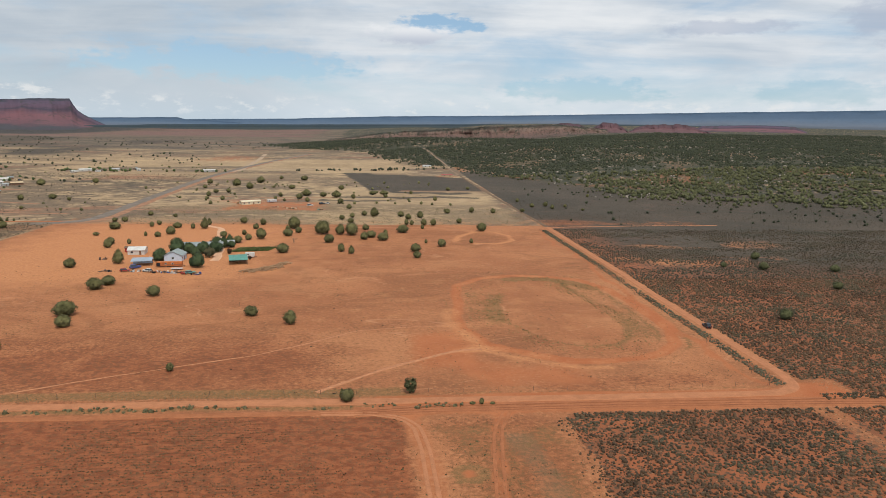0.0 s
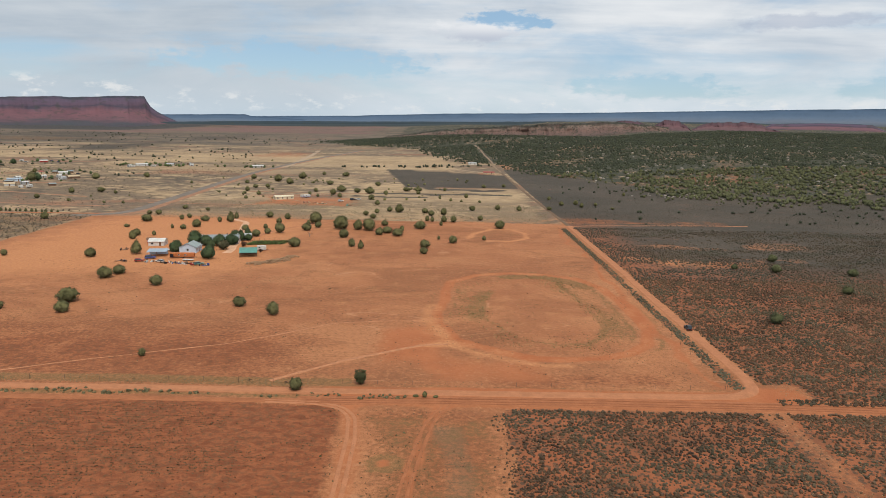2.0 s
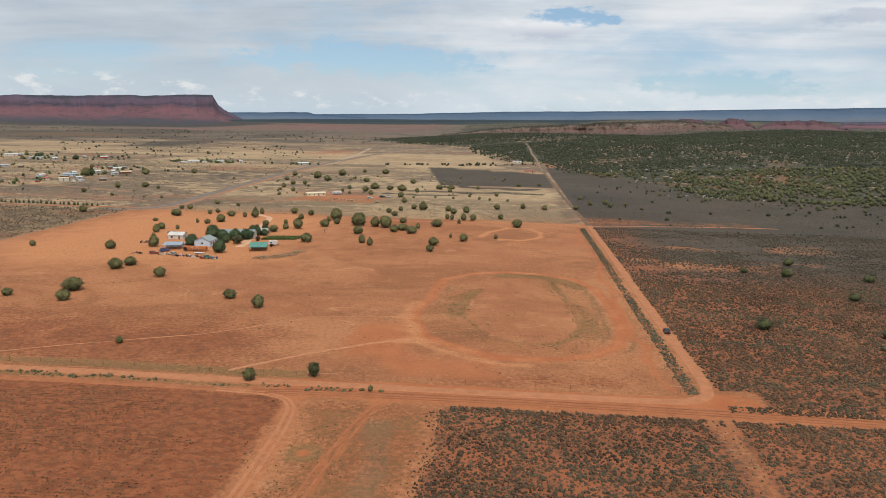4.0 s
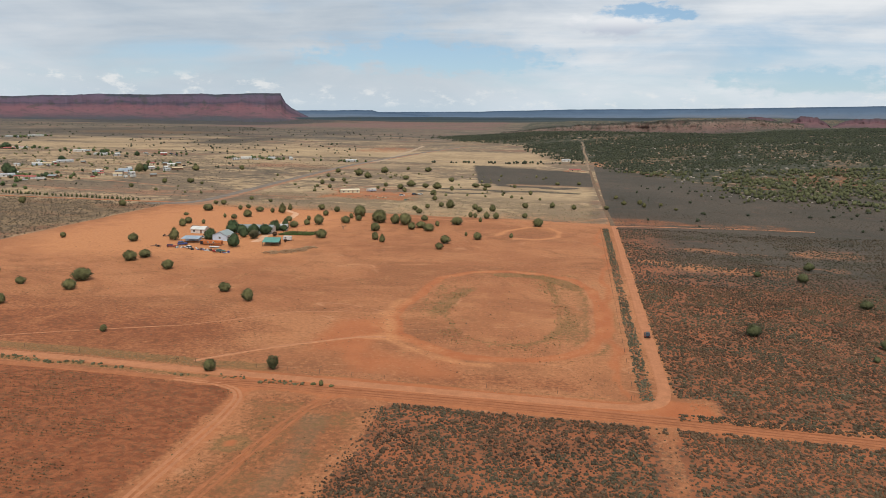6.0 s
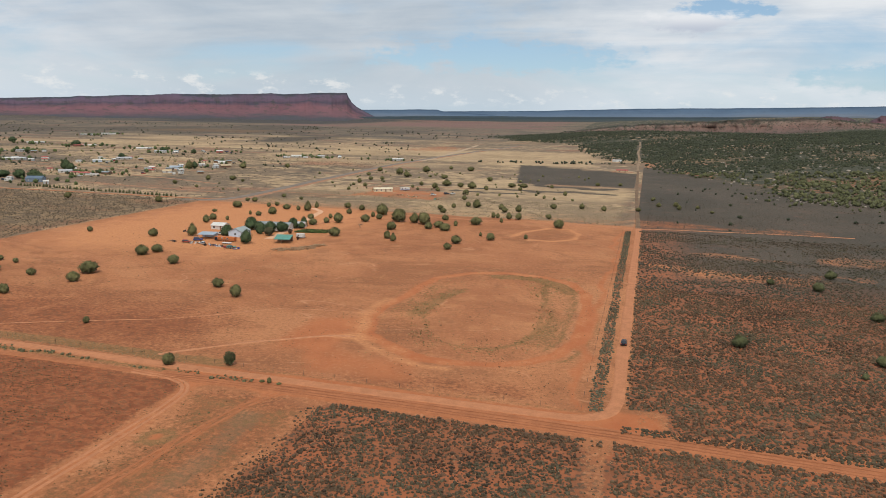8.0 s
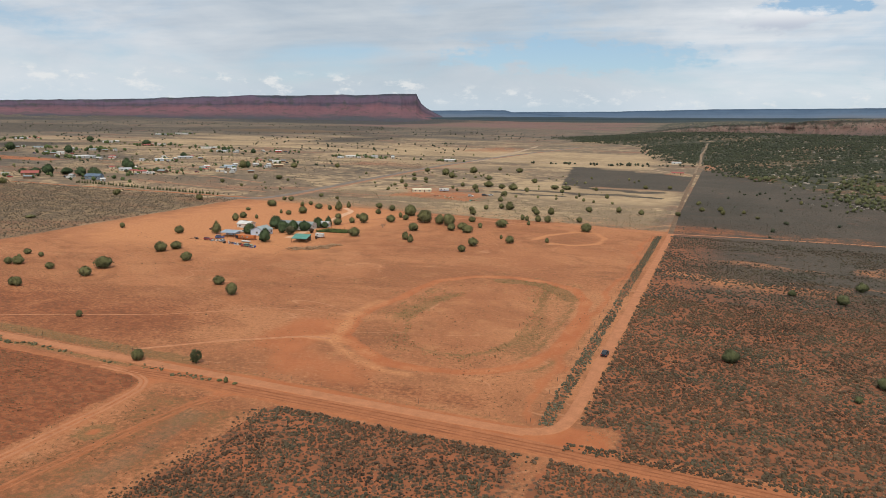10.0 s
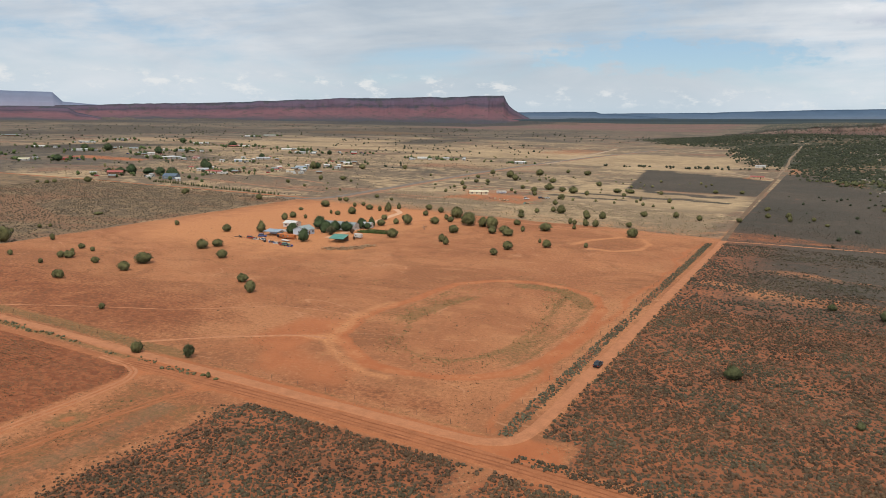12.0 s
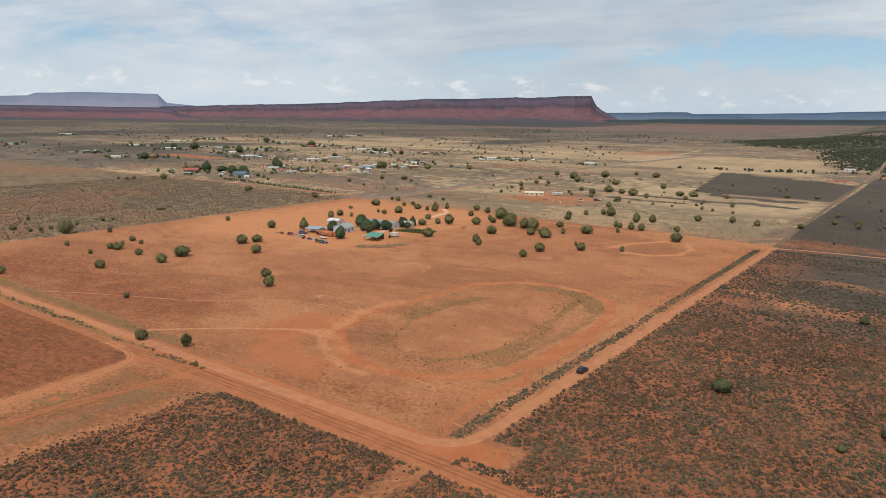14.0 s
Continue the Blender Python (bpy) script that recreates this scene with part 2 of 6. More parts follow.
def ground_material():
    m, n, shader = material("red_desert_ground", 0.95)
    p = place(n)
    wide = n.noise(p, 0.012, 5, 0.6)
    mid = n.noise(p, 0.09, 6, 0.62)
    fine = n.noise(p, 0.8, 6, 0.68)
    grit = n.noise(p, 3.2, 4, 0.7)
    streak = n.noise(p, 0.05, 6, 0.64, stretch=(1.0, 1.35, 1.0), distort=1.2)
    tilled = n.noise(p, 0.42, 6, 0.7, stretch=(0.75, 1.2, 1.0), distort=0.6)
    speck = n.add("ShaderNodeTexVoronoi", {"Vector": p, "Scale": 0.62, "Randomness": 1.0}).outputs["Distance"]
    # bare field: orange soil in broad blotches, trampled brown patches, weed specks and thin stock trails
    blotch = n.noise(p, 0.021, 5, 0.60, stretch=(0.8, 1.3, 1.0), distort=0.8)
    soil = n.mix(n.step(wide, 0.36, 0.64), (0.352, 0.132, 0.058), (0.446, 0.180, 0.079))
    soil = n.mix(n.step(blotch, 0.48, 0.62, 0.0, 0.80), soil, (0.285, 0.109, 0.048))
    soil = n.mix(n.step(blotch, 0.46, 0.34, 0.0, 0.60), soil, (0.456, 0.197, 0.089))
    soil = n.mix(n.step(streak, 0.50, 0.66, 0.0, 0.50), soil, (0.235, 0.095, 0.044))
    soil = n.mix(n.step(mid, 0.54, 0.68, 0.0, 0.45), soil, (0.475, 0.210, 0.091))
    soil = n.mix(n.step(n.math("ADD", n.math("MULTIPLY", fine, 0.6), n.math("MULTIPLY", grit, 0.4)), 0.48, 0.62, 0.0, 0.62), soil, (0.205, 0.095, 0.042))
    soil = n.mix(n.step(fine, 0.47, 0.33, 0.0, 0.55), soil, (0.505, 0.227, 0.098))
    weedy = n.noise(p, 0.035, 4, 0.6)
    dot = n.math("MULTIPLY", n.step(speck, 0.13, 0.24, 1.0, 0.0), n.step(weedy, 0.46, 0.60))
    soil = n.mix(n.math("MULTIPLY", dot, 0.80), soil, (0.145, 0.078, 0.034))
    trail = n.noise(p, 0.016, 2.0, 0.5, stretch=(0.7, 1.8, 1.0), distort=0.6)
    path = n.step(n.math("ABSOLUTE", n.math("SUBTRACT", trail, 0.5)), 0.0015, 0.0045, 1.0, 0.0)
    soil = n.mix(n.math("MULTIPLY", path, n.step(mid, 0.42, 0.56, 0.0, 0.60)), soil, (0.500, 0.235, 0.118))
    red = n.mix(n.step(tilled, 0.38, 0.60), (0.200, 0.062, 0.026), (0.310, 0.102, 0.042))
    red = n.mix(n.step(n.math("ADD", n.math("MULTIPLY", mid, 0.25), n.math("MULTIPLY", fine, 0.75)), 0.47, 0.60, 0.0, 0.60), red, (0.150, 0.074, 0.036))
    track = n.mix(n.step(mid, 0.36, 0.66), (0.390, 0.122, 0.047), (0.430, 0.150, 0.061))
    track = n.mix(n.step(fine, 0.52, 0.72, 0.0, 0.5), track, (0.25, 0.10, 0.048))
    tuft = n.add("ShaderNodeTexVoronoi", {"Vector": p, "Scale": 0.75, "Randomness": 1.0}).outputs["Distance"]
    clump = n.math("ADD", n.step(tuft, 0.20, 0.62, 1.0, 0.0), n.math("MULTIPLY", n.math("SUBTRACT", fine, 0.5), 1.6))
    litter = n.mix(n.step(mid, 0.38, 0.62), (0.325, 0.110, 0.048), (0.225, 0.086, 0.041))
    brush = n.mix(n.step(grit, 0.35, 0.65), (0.050, 0.040, 0.026), (0.095, 0.076, 0.050))
    sage = n.mix(n.step(clump, 0.34, 0.75, 0.0, 0.75), litter, brush)
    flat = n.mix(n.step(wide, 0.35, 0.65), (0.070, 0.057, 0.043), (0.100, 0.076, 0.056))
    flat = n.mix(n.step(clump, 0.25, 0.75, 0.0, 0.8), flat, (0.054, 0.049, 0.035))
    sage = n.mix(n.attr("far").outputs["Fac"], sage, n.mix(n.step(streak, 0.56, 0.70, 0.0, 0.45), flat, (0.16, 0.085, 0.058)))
    # the open plain: dry grass, grey brush and red soil in patches
    straw = n.mix(n.step(n.math("ADD", n.math("MULTIPLY", wide, 0.5), n.math("MULTIPLY", mid, 0.5)), 0.38, 0.62), (0.470, 0.328, 0.186), (0.295, 0.200, 0.116))
    straw = n.mix(n.step(fine, 0.48, 0.70, 0.0, 0.6), straw, (0.170, 0.122, 0.072))
    straw = n.mix(n.step(grit, 0.52, 0.70, 0.0, 0.4), straw, (0.42, 0.30, 0.165))
    drift = n.noise(p, 0.009, 8, 0.68, stretch=(0.8, 1.25, 1.0), distort=1.0)
    both = n.math("ADD", n.math("MULTIPLY", drift, 0.62), n.math("MULTIPLY", mid, 0.38))
    plain = n.mix(n.step(both, 0.42, 0.53, 0.0, 0.9), straw, n.mix(n.step(clump, 0.2, 0.75), (0.175, 0.122, 0.082), (0.094, 0.078, 0.055)))
    rosy = n.noise(p, 0.007, 7, 0.66, stretch=(0.7, 1.6, 1.0), distort=0.8)
    plain = n.mix(n.step(n.math("ADD", n.math("MULTIPLY", rosy, 0.7), n.math("MULTIPLY", fine, 0.3)), 0.535, 0.60, 0.0, 0.8), plain, (0.290, 0.128, 0.074))
    # far ground tone: distance haze painted as grey over the plain
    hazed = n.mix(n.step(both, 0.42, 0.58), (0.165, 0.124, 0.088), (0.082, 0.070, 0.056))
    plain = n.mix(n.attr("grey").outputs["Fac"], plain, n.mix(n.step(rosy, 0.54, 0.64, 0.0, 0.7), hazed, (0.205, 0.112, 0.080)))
    umber = n.mix(n.step(n.math("ADD", n.math("MULTIPLY", streak, 0.5), n.math("MULTIPLY", mid, 0.5)), 0.42, 0.57), (0.272, 0.176, 0.096), (0.150, 0.104, 0.064))
    umber = n.mix(n.step(fine, 0.46, 0.62, 0.0, 0.7), umber, (0.092, 0.072, 0.050))
    umber = n.mix(n.step(rosy, 0.47, 0.58, 0.0, 0.65), umber, (0.245, 0.118, 0.064))
    weed = n.mix(n.step(n.math("ADD", n.math("MULTIPLY", fine, 0.6), n.math("MULTIPLY", grit, 0.4)), 0.40, 0.60), (0.320, 0.142, 0.060), (0.190, 0.108, 0.044))
    weed = n.mix(n.step(fine, 0.46, 0.34, 0.0, 0.35), weed, (0.335, 0.205, 0.076))
    dust_and_sun = n.mix(n.step(fine, 0.35, 0.65), (0.450, 0.182, 0.077), DUST)
    wood = n.mix(n.step(clump, 0.0, 0.6), (0.066, 0.064, 0.042), (0.046, 0.048, 0.032))
    glade = n.math("ADD", n.math("MULTIPLY", streak, 0.5), n.math("MULTIPLY", mid, 0.5))
    wood = n.mix(n.step(glade, 0.54, 0.61, 0.0, 0.85), wood, (0.37, 0.245, 0.155))
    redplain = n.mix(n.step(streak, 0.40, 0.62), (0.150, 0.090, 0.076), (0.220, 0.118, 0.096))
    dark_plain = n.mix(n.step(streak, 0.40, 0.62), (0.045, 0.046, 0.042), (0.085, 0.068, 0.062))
    c = soil

    def over(c, name, top, lo=0.25, hi=0.72):
        a = n.attr(name).outputs["Fac"]
        ragged = n.math("ADD", a, n.math("MULTIPLY", n.math("SUBTRACT", n.math("ADD", n.math("MULTIPLY", fine, 0.5), n.math("MULTIPLY", mid, 0.5)), 0.5), 1.5))
        f = n.math("MULTIPLY", n.step(ragged, lo, hi), n.step(a, 0.0, 0.12))
        return n.mix(f, c, top)

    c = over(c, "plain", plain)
    c = over(c, "straw", straw)
    c = over(c, "tilled", red)
    c = over(c, "umber", umber)
    c = over(c, "sage", sage)
    c = over(c, "wood", wood)
    c = over(c, "redplain", redplain)
    c = over(c, "darkplain", dark_plain)
    c = over(c, "weed", weed, 0.35, 0.8)
    c = over(c, "track", track, 0.3, 0.7)
    c = over(c, "dust_and_sun", dust_and_sun, 0.3, 0.8)
    n.put(shader.inputs["Base Color"], c)
    relief = n.math("ADD", n.math("MULTIPLY", fine, 0.6), n.math("MULTIPLY", grit, 0.4))
    n.put(shader.inputs["Normal"], n.add("ShaderNodeBump", {"Height": relief, "Strength": 0.6, "Distance": 0.35}).outputs[0])
    return m


GROUND = ground_material()
ROAD_DUST = weathered("packed_dirt", (0.425, 0.175, 0.083), 0.95, 0, 0.35, 0.16, 0.2)
ROAD_RED = weathered("graded_red_dirt", (0.355, 0.130, 0.056), 0.95, 0, 0.3, 0.2, 0.2)
ROAD_SAND = weathered("pale_sandy_dirt", (0.60, 0.350, 0.215), 0.95, 0, 0.35, 0.16, 0.2)
ROAD_WASH = weathered("pale_eroded_dirt", (0.455, 0.198, 0.098), 0.95, 0, 0.5, 0.25, 0.3)
ROAD_RUT = weathered("rutted_red_dirt", (0.285, 0.100, 0.043), 0.95, 0, 0.25, 0.25, 0.3)
ROAD_LANE = weathered("tan_lane_dirt", (0.26, 0.178, 0.115), 0.95, 0, 0.2, 0.25, 0.2)
ROAD_TAN = weathered("tan_dirt", (0.165, 0.103, 0.062), 0.95, 0, 0.2, 0.3, 0.2)
ROAD_PALE = weathered("pale_gravel", (0.40, 0.285, 0.19), 0.95, 0, 0.2, 0.2, 0.2)
ASPHALT = weathered("worn_asphalt", (0.190, 0.152, 0.120), 0.9, 0, 0.12, 0.26)
SHOULDER = weathered("gravelly_shoulder", (0.320, 0.165, 0.095), 0.95, 0, 0.15, 0.3, 0.2)
JUNIPER = leafy("juniper_leaves", (0.052, 0.050, 0.018), (0.215, 0.195, 0.078))
PINE = leafy("dark_tree_leaves", (0.030, 0.054, 0.024), (0.080, 0.108, 0.044))
SAGE = leafy("sagebrush_leaves", (0.031, 0.018, 0.012), (0.174, 0.104, 0.058), (0.126, 0.112, 0.068))
BRUSH = leafy("grey_brush_leaves", (0.044, 0.034, 0.024), (0.142, 0.106, 0.070), (0.112, 0.106, 0.072))
DRY = leafy("dry_weed_leaves", (0.135, 0.098, 0.038), (0.330, 0.232, 0.096))
STUBBLE = leafy("dark_stubble_leaves", (0.098, 0.058, 0.029), (0.205, 0.128, 0.062))
FENCE_SAGE = leafy("grey_green_sage_leaves", (0.050, 0.042, 0.026), (0.165, 0.148, 0.090))
WEST_SAGE = leafy("brown_brush_leaves", (0.070, 0.052, 0.035), (0.170, 0.124, 0.078))
FLAT_SAGE = leafy("dark_flat_sage_leaves", (0.050, 0.044, 0.033), (0.105, 0.088, 0.064))
LOW_WEED = leafy("grey_green_weed_leaves", (0.135, 0.112, 0.058), (0.270, 0.215, 0.115))
GRASS = leafy("dry_tan_grass", (0.26, 0.140, 0.070), (0.42, 0.255, 0.135))
VERGE = leafy("verge_weed_leaves", (0.085, 0.074, 0.036), (0.215, 0.175, 0.086))
GREEN = leafy("green_bush_leaves", (0.050, 0.057, 0.023), (0.142, 0.144, 0.062))
YARD_TREE = leafy("yard_tree_leaves", (0.036, 0.056, 0.020), (0.120, 0.150, 0.050))
# far leaves: cloud shadow darkens this colour, a bluish cast stands for haze
SHADED_WOODS = leafy("woodland_leaves", (0.022, 0.029, 0.018), (0.066, 0.073, 0.041))
OPEN_WOODS = leafy("open_woodland_leaves", (0.040, 0.047, 0.020), (0.152, 0.150, 0.064))
BARK = weathered("grey_bark", (0.12, 0.085, 0.06), 0.95, 0, 2.0, 0.3, 0.3)

# ---- ground ----
def axis(lo, hi, a, b, fine, grow=1.10):
    """Positions from lo to hi, even between a and b and growing wider outside."""
    mid = list(np.arange(a, b + fine / 2, fine))
    left, right, s = [a], [b], fine
    while left[-1] > lo:
        s *= grow
        left.append(left[-1] - min(s, 100))
    s = fine
    while right[-1] < hi:
        s *= grow
        right.append(right[-1] + min(s, 100))
    return np.array(left[:0:-1] + mid + right[1:])


gx, gy = np.meshgrid(axis(-4800, 4900, -130, 200, 1.6, 1.055), axis(-4600, 4900, 92, 465, 1.6, 1.05))
mesh = grid_mesh("ground", gx, gy, height(gx, gy))
wob = (fractal(gx, gy, 26, 11) - 0.5) * 2
wx, wy = gx + 6 * wob, gy + 6 * (fractal(gx, gy, 26, 31) - 0.5) * 2
sway = (fractal(gx, gy, 190, 12) - 0.5) * 2
patchy = fractal(gx, gy, 60, 8)
big = fractal(gx, gy, 420, 14)
shelf = bench(gx, gy)
distance = np.hypot(gx - 100, gy - 20)
# the open plain lies west of the field fence and north of the paddock
plain = np.maximum(inside(gx + wob, gy, -6000, -207, -6000, 6000, 2.5), inside(gx, gy + 2 * wob, -207, 111, 466, 6000, 3) * (0.55 + 0.45 * ease(gy, 470, 560)))
attribute(mesh, "plain", np.clip(np.maximum(plain, inside(gx, gy, 800, 6000, -6000, 600, 30)) + inside(gx, gy, 100, 6000, 900, 6000, 40) * 0.6, 0, 1))
# sagebrush blocks
sage = inside(gx + 3 * wob, gy, 44, 104, -300, 154, 3) + inside(gx, gy, 111.5, 900, -200, 154, 1.5) + inside(gx, gy, 103, 113, -200, 149, 2) * 0.42
sage = sage + inside(gx, gy, 114.2, 900, 163, 462, 1.6) * (0.80 + 0.20 * ease(patchy, 0.3, 0.5))
sage = sage + inside(gx + 0.5 * wob, gy, 111, 900, 461, 1000, 1.2) + inside(gx, gy, 206, 900, 449, 464, 3) * 0.9
sage = sage * (1 - 0.45 * inside(wx, wy, 116, 240, 376, 420, 14) * ease(fractal(gx, gy * 2.6, 45, 61), 0.40, 0.58)) * (1 - 0.5 * inside(wx, wy, 116, 220, 322, 356, 10) * ease(fractal(gx, gy * 2.6, 40, 62), 0.42, 0.6)) * (1 - 0.55 * inside(wx, gy + 3 * wob, 90, 228, 464, 496, 14) * ease(patchy, 0.2, 0.5))
sage = sage + inside(gx + 60 * sway, gy, -900, 140, 1150, 3000, 120) * (0.06 + 0.24 * ease(patchy * 0.5 + big * 0.5, 0.4, 0.58))
sage = sage + inside(wx, wy, -175, 100, 472, 590, 14) * 0.24
dark_field = ease(gx + wob + 0.16 * (gy - 720), -15, -9) * ease(-gx, -107, -103) * ease(-gy - 0.5 * (gx + 52) + wob, -972, -964) * ease(gy + wob, 707, 715)
sage = sage + 0.82 * dark_field
for lens, wide in (([(-32, 644), (-10, 650), (20, 640), (50, 652), (86, 647)], 7), ([(14, 700), (30, 688), (50, 694), (66, 682), (84, 690)], 9), ([(-50, 620), (-20, 612), (10, 618)], 6)):
    sage = sage + np.exp(-(along(gx + 2 * wob, gy + 2 * wob, lens) / wide) ** 4) * 0.9
sage = sage + inside(wx, gy + 20 * sway, -460, -215, 570, 820, 50) * ease(patchy * 0.7 + big * 0.3, 0.40, 0.62) * 0.50
# the far west's sage tone also stands in for haze
sage = sage + inside(wx + 60 * sway, wy, -5000, -650, 1050, 5000, 140) * (0.18 + 0.42 * ease(big, 0.38, 0.6)) + inside(gx + 40 * sway, gy, -5000, -900, 300, 1100, 120) * ease(big, 0.42, 0.6) * 0.8
shrubs_row = inside(gx, gy, 105, 108.0, 170, 446, 0.8)
sage = np.clip(sage + shrubs_row * 0.6, 0, 1) * (1 - inside(gx + wob, gy + wob, 110, 123, 161, 174, 2.0)) * (1 - ease(shelf, 0, 60) * ease(gy, 600, 900))
attribute(mesh, "sage", sage)
# flat dark sage tone: rises with distance, and eastward beyond the road
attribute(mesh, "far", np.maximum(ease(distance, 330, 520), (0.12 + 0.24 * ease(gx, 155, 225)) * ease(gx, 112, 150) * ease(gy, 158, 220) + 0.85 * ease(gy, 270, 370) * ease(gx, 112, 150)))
straw = inside(wx, wy, -60, 104, 600, 745, 16) * 0.85 * (1 - dark_field) + inside(wx, wy, -185, 40, 985, 1300, 20) * 0.75 + inside(wx, wy, -420, -212, 484, 560, 14) * 0.5
straw = straw + inside(wx, wy, -185, 104, 466, 600, 8) * 0.46 + inside(wx, wy, -560, -330, 700, 830, 40) * 0.5 + inside(gx, gy, -900, -220, 1000, 1700, 150) * 0.45
straw = straw + inside(gx + 60 * sway, gy, -1300, 60, 640, 2000, 80) * ease(fractal(gx * 0.25, gy, 70, 71), 0.53, 0.60) * 0.55 * (1 - dark_field)
straw = straw * (0.55 + 0.45 * ease(fractal(gx, gy * 2.0, 300, 27), 0.62, 0.45))
attribute(mesh, "umber", inside(wx, gy + 10 * sway, -1400, -209, 60, 462, 14) * 0.95 + inside(gx + 2 * wob + 0.10 * (gy - 110), gy, 29, 38, -300, 146, 3) * (0.15 + 0.6 * patchy))
attribute(mesh, "straw", np.clip(straw, 0, 1) * (1 - ease(shelf, -10, 30) * ease(gy, 600, 900)))
tilled = inside(gx + 3 * wob, gy + 2 * wob, -260, 6.0, -300, 155.0, 5)
tilled = tilled + inside(wx + 10 * sway, wy, -190, 0, 158, 226, 34) * 0.62 + inside(wx, wy, 40, 92, 166, 183, 8) * 0.48 + inside(wx, gy, 13, 42, -300, 154, 7) * 0.58 + inside(wx, wy, -60, 30, 320, 345, 12) * 0.3 + inside(wx, gy + 2 * wob, 112, 232, 460, 500, 12) * (0.25 + 0.6 * patchy)
attribute(mesh, "tilled", np.clip(tilled, 0, 1))
ring = along(gx + 1.5 * wob, gy, INNER)
loop = along(gx + 2.2 * wob, gy + 2.2 * wob, OVAL, True)
weed = np.exp(-(ring / 1.3) ** 2) * 0.62 + verge_of_oval(gx + wob, gy + wob) * (0.08 + 0.62 * patchy) + np.exp(-(along(gx + wob, gy + wob, GRASSY) / 4.2) ** 4) * (0.55 + 0.4 * patchy) + inside(wx, wy, 34, 52, 228, 285, 9) * 0.27 * ease(patchy, 0.35, 0.6)
weed = weed + inside(gx, gy + 1.2 * wob, -400, 6, 167, 173.5, 1.6) * 0.85 + inside(gx, gy, 6, 104, 167, 170, 1.2) * 0.55 + inside(gx, gy + 0.5 * wob, -420, 24, 159.2, 162.0, 0.7) * 0.85 + inside(gx, gy, 24, 103, 160.9, 162.1, 0.5) * 0.75
weed = weed + inside(wx, gy, 12, 43, -300, 152, 6) * (0.26 + 0.44 * patchy) + np.exp(-((loop - 7.0) / 2.2) ** 2) * 0.30 * ease(patchy, 0.4, 0.6)
weed = weed + inside(wx, wy, -80, -48, 366, 400, 6) * 0.5 + inside(gx, gy, -1400, -900, 1700, 2100, 120) * 0.5
weed = weed + inside(wx, wy, 84, 103, 180, 290, 6) * 0.22 * ease(patchy, 0.3, 0.6)
weed = weed + inside(wx, wy, 20, 104, 300, 392, 20) * 0.22 * ease(patchy, 0.35, 0.6)
weed = weed + np.exp(-((loop - 4.4) / 0.8) ** 2) * 0.55 * ease(patchy, 0.42, 0.58)
weed = weed + np.exp(-((np.hypot(gx - 17.5, gy - 126.5) - 2.6) / 0.9) ** 2) * 0.8
attribute(mesh, "weed", np.clip(weed, 0, 1))
track = np.exp(-(loop / 2.7) ** 4) * 0.74 + inside(wx, wy, 8, 34, 186, 222, 9) * 0.6 + inside(wx, wy, 28, 62, 172, 190, 8) * 0.55
track = track + inside(wx, wy, 100, 104, 170, 446, 1.5) * 0.6 + inside(gx, gy, -2, 112, 154.5, 168, 1.5) * 0.62 + inside(gx, gy, 112, 420, 152, 163, 2) * 0.55
track = track + np.exp(-(along(gx + 0.8 * wob, gy, [(4, 158), (8, 150), (9.5, 138), (10, 118), (10, -200)]) / 3.6) ** 4) * 0.5
for rut in (-1.1, 1.1):
    track = track + np.exp(-(along(gx + rut + 0.5 * wob, gy, [(21, 90), (22.5, 120), (26.2, 146), (30, 157)]) / 0.9) ** 2) * 0.62
track = track + inside(gx + wob, gy + wob, 110, 122, 161, 172, 2.0) * 0.7
track = track + inside(wx, wy, 66, 104, 892, 926, 9) * 0.5 + inside(gx + 20 * sway, gy + 40 * sway, -330, -190, 1180, 1420, 50) * 0.45
track = track + inside(wx, wy, -200, -60, 330, 478, 30) * 0.55 + inside(wx, wy, -125, -40, 540, 606, 14) * 0.56 + inside(wx, wy, -800, -640, 640, 690, 14) * 0.6
track = track + np.exp(-(np.hypot(gx - 17.5, gy - 126.5) / 1.9) ** 2) * 0.9
attribute(mesh, "track", np.clip(track, 0, 0.9))
# first term: ranch field, dusty and also paled for a patch of sun
dust_and_sun = inside(wx, wy, -205, -50, 285, 478, 40) * 0.78 + ease(np.hypot((wx - 62) / 30, (wy - 245) / 48), 1.15, 0.7) * 0.34 + inside(wx, wy, -50, 60, 300, 460, 40) * 0.22
dust_and_sun = dust_and_sun + np.exp(-(along(gx + 1.4 * wob, gy + wob, WASH) / 2.6) ** 2) * (0.50 + 0.45 * patchy) + np.exp(-(along(gx + 1.4 * wob, gy + wob, GULLY) / 2.6) ** 2) * (0.35 + 0.45 * patchy)
dust_and_sun = dust_and_sun + np.exp(-(loop / 2.3) ** 4) * 0.42
dust_and_sun = dust_and_sun + np.exp(-(along(gx + wob, gy + wob, FIELD_TRAIL) / 1.2) ** 2) * 0.35
dust_and_sun = dust_and_sun + np.exp(-(along(gx + wob, gy, [(24, 213), (10, 240), (-10, 262), (-30, 300)]) / 2.0) ** 2) * 0.35
dust_and_sun = dust_and_sun + np.exp(-(along(gx, gy, [(44, 402), (47, 418), (60, 438), (72, 438), (79, 424), (78, 405), (68, 394), (55, 394)]) / 2.2) ** 2) * 0.6
dust_and_sun = dust_and_sun + inside(wx, wy, 36, 104, 385, 446, 14) * 0.12 + inside(wx, wy, -82, -70, 375, 440, 5) * 0.5
dust_and_sun = dust_and_sun + inside(gx, gy, 113, 121, 161, 169, 2.5) * 0.36 + inside(gx, gy, 104, 112, 150, 163, 2.0) * 0.4
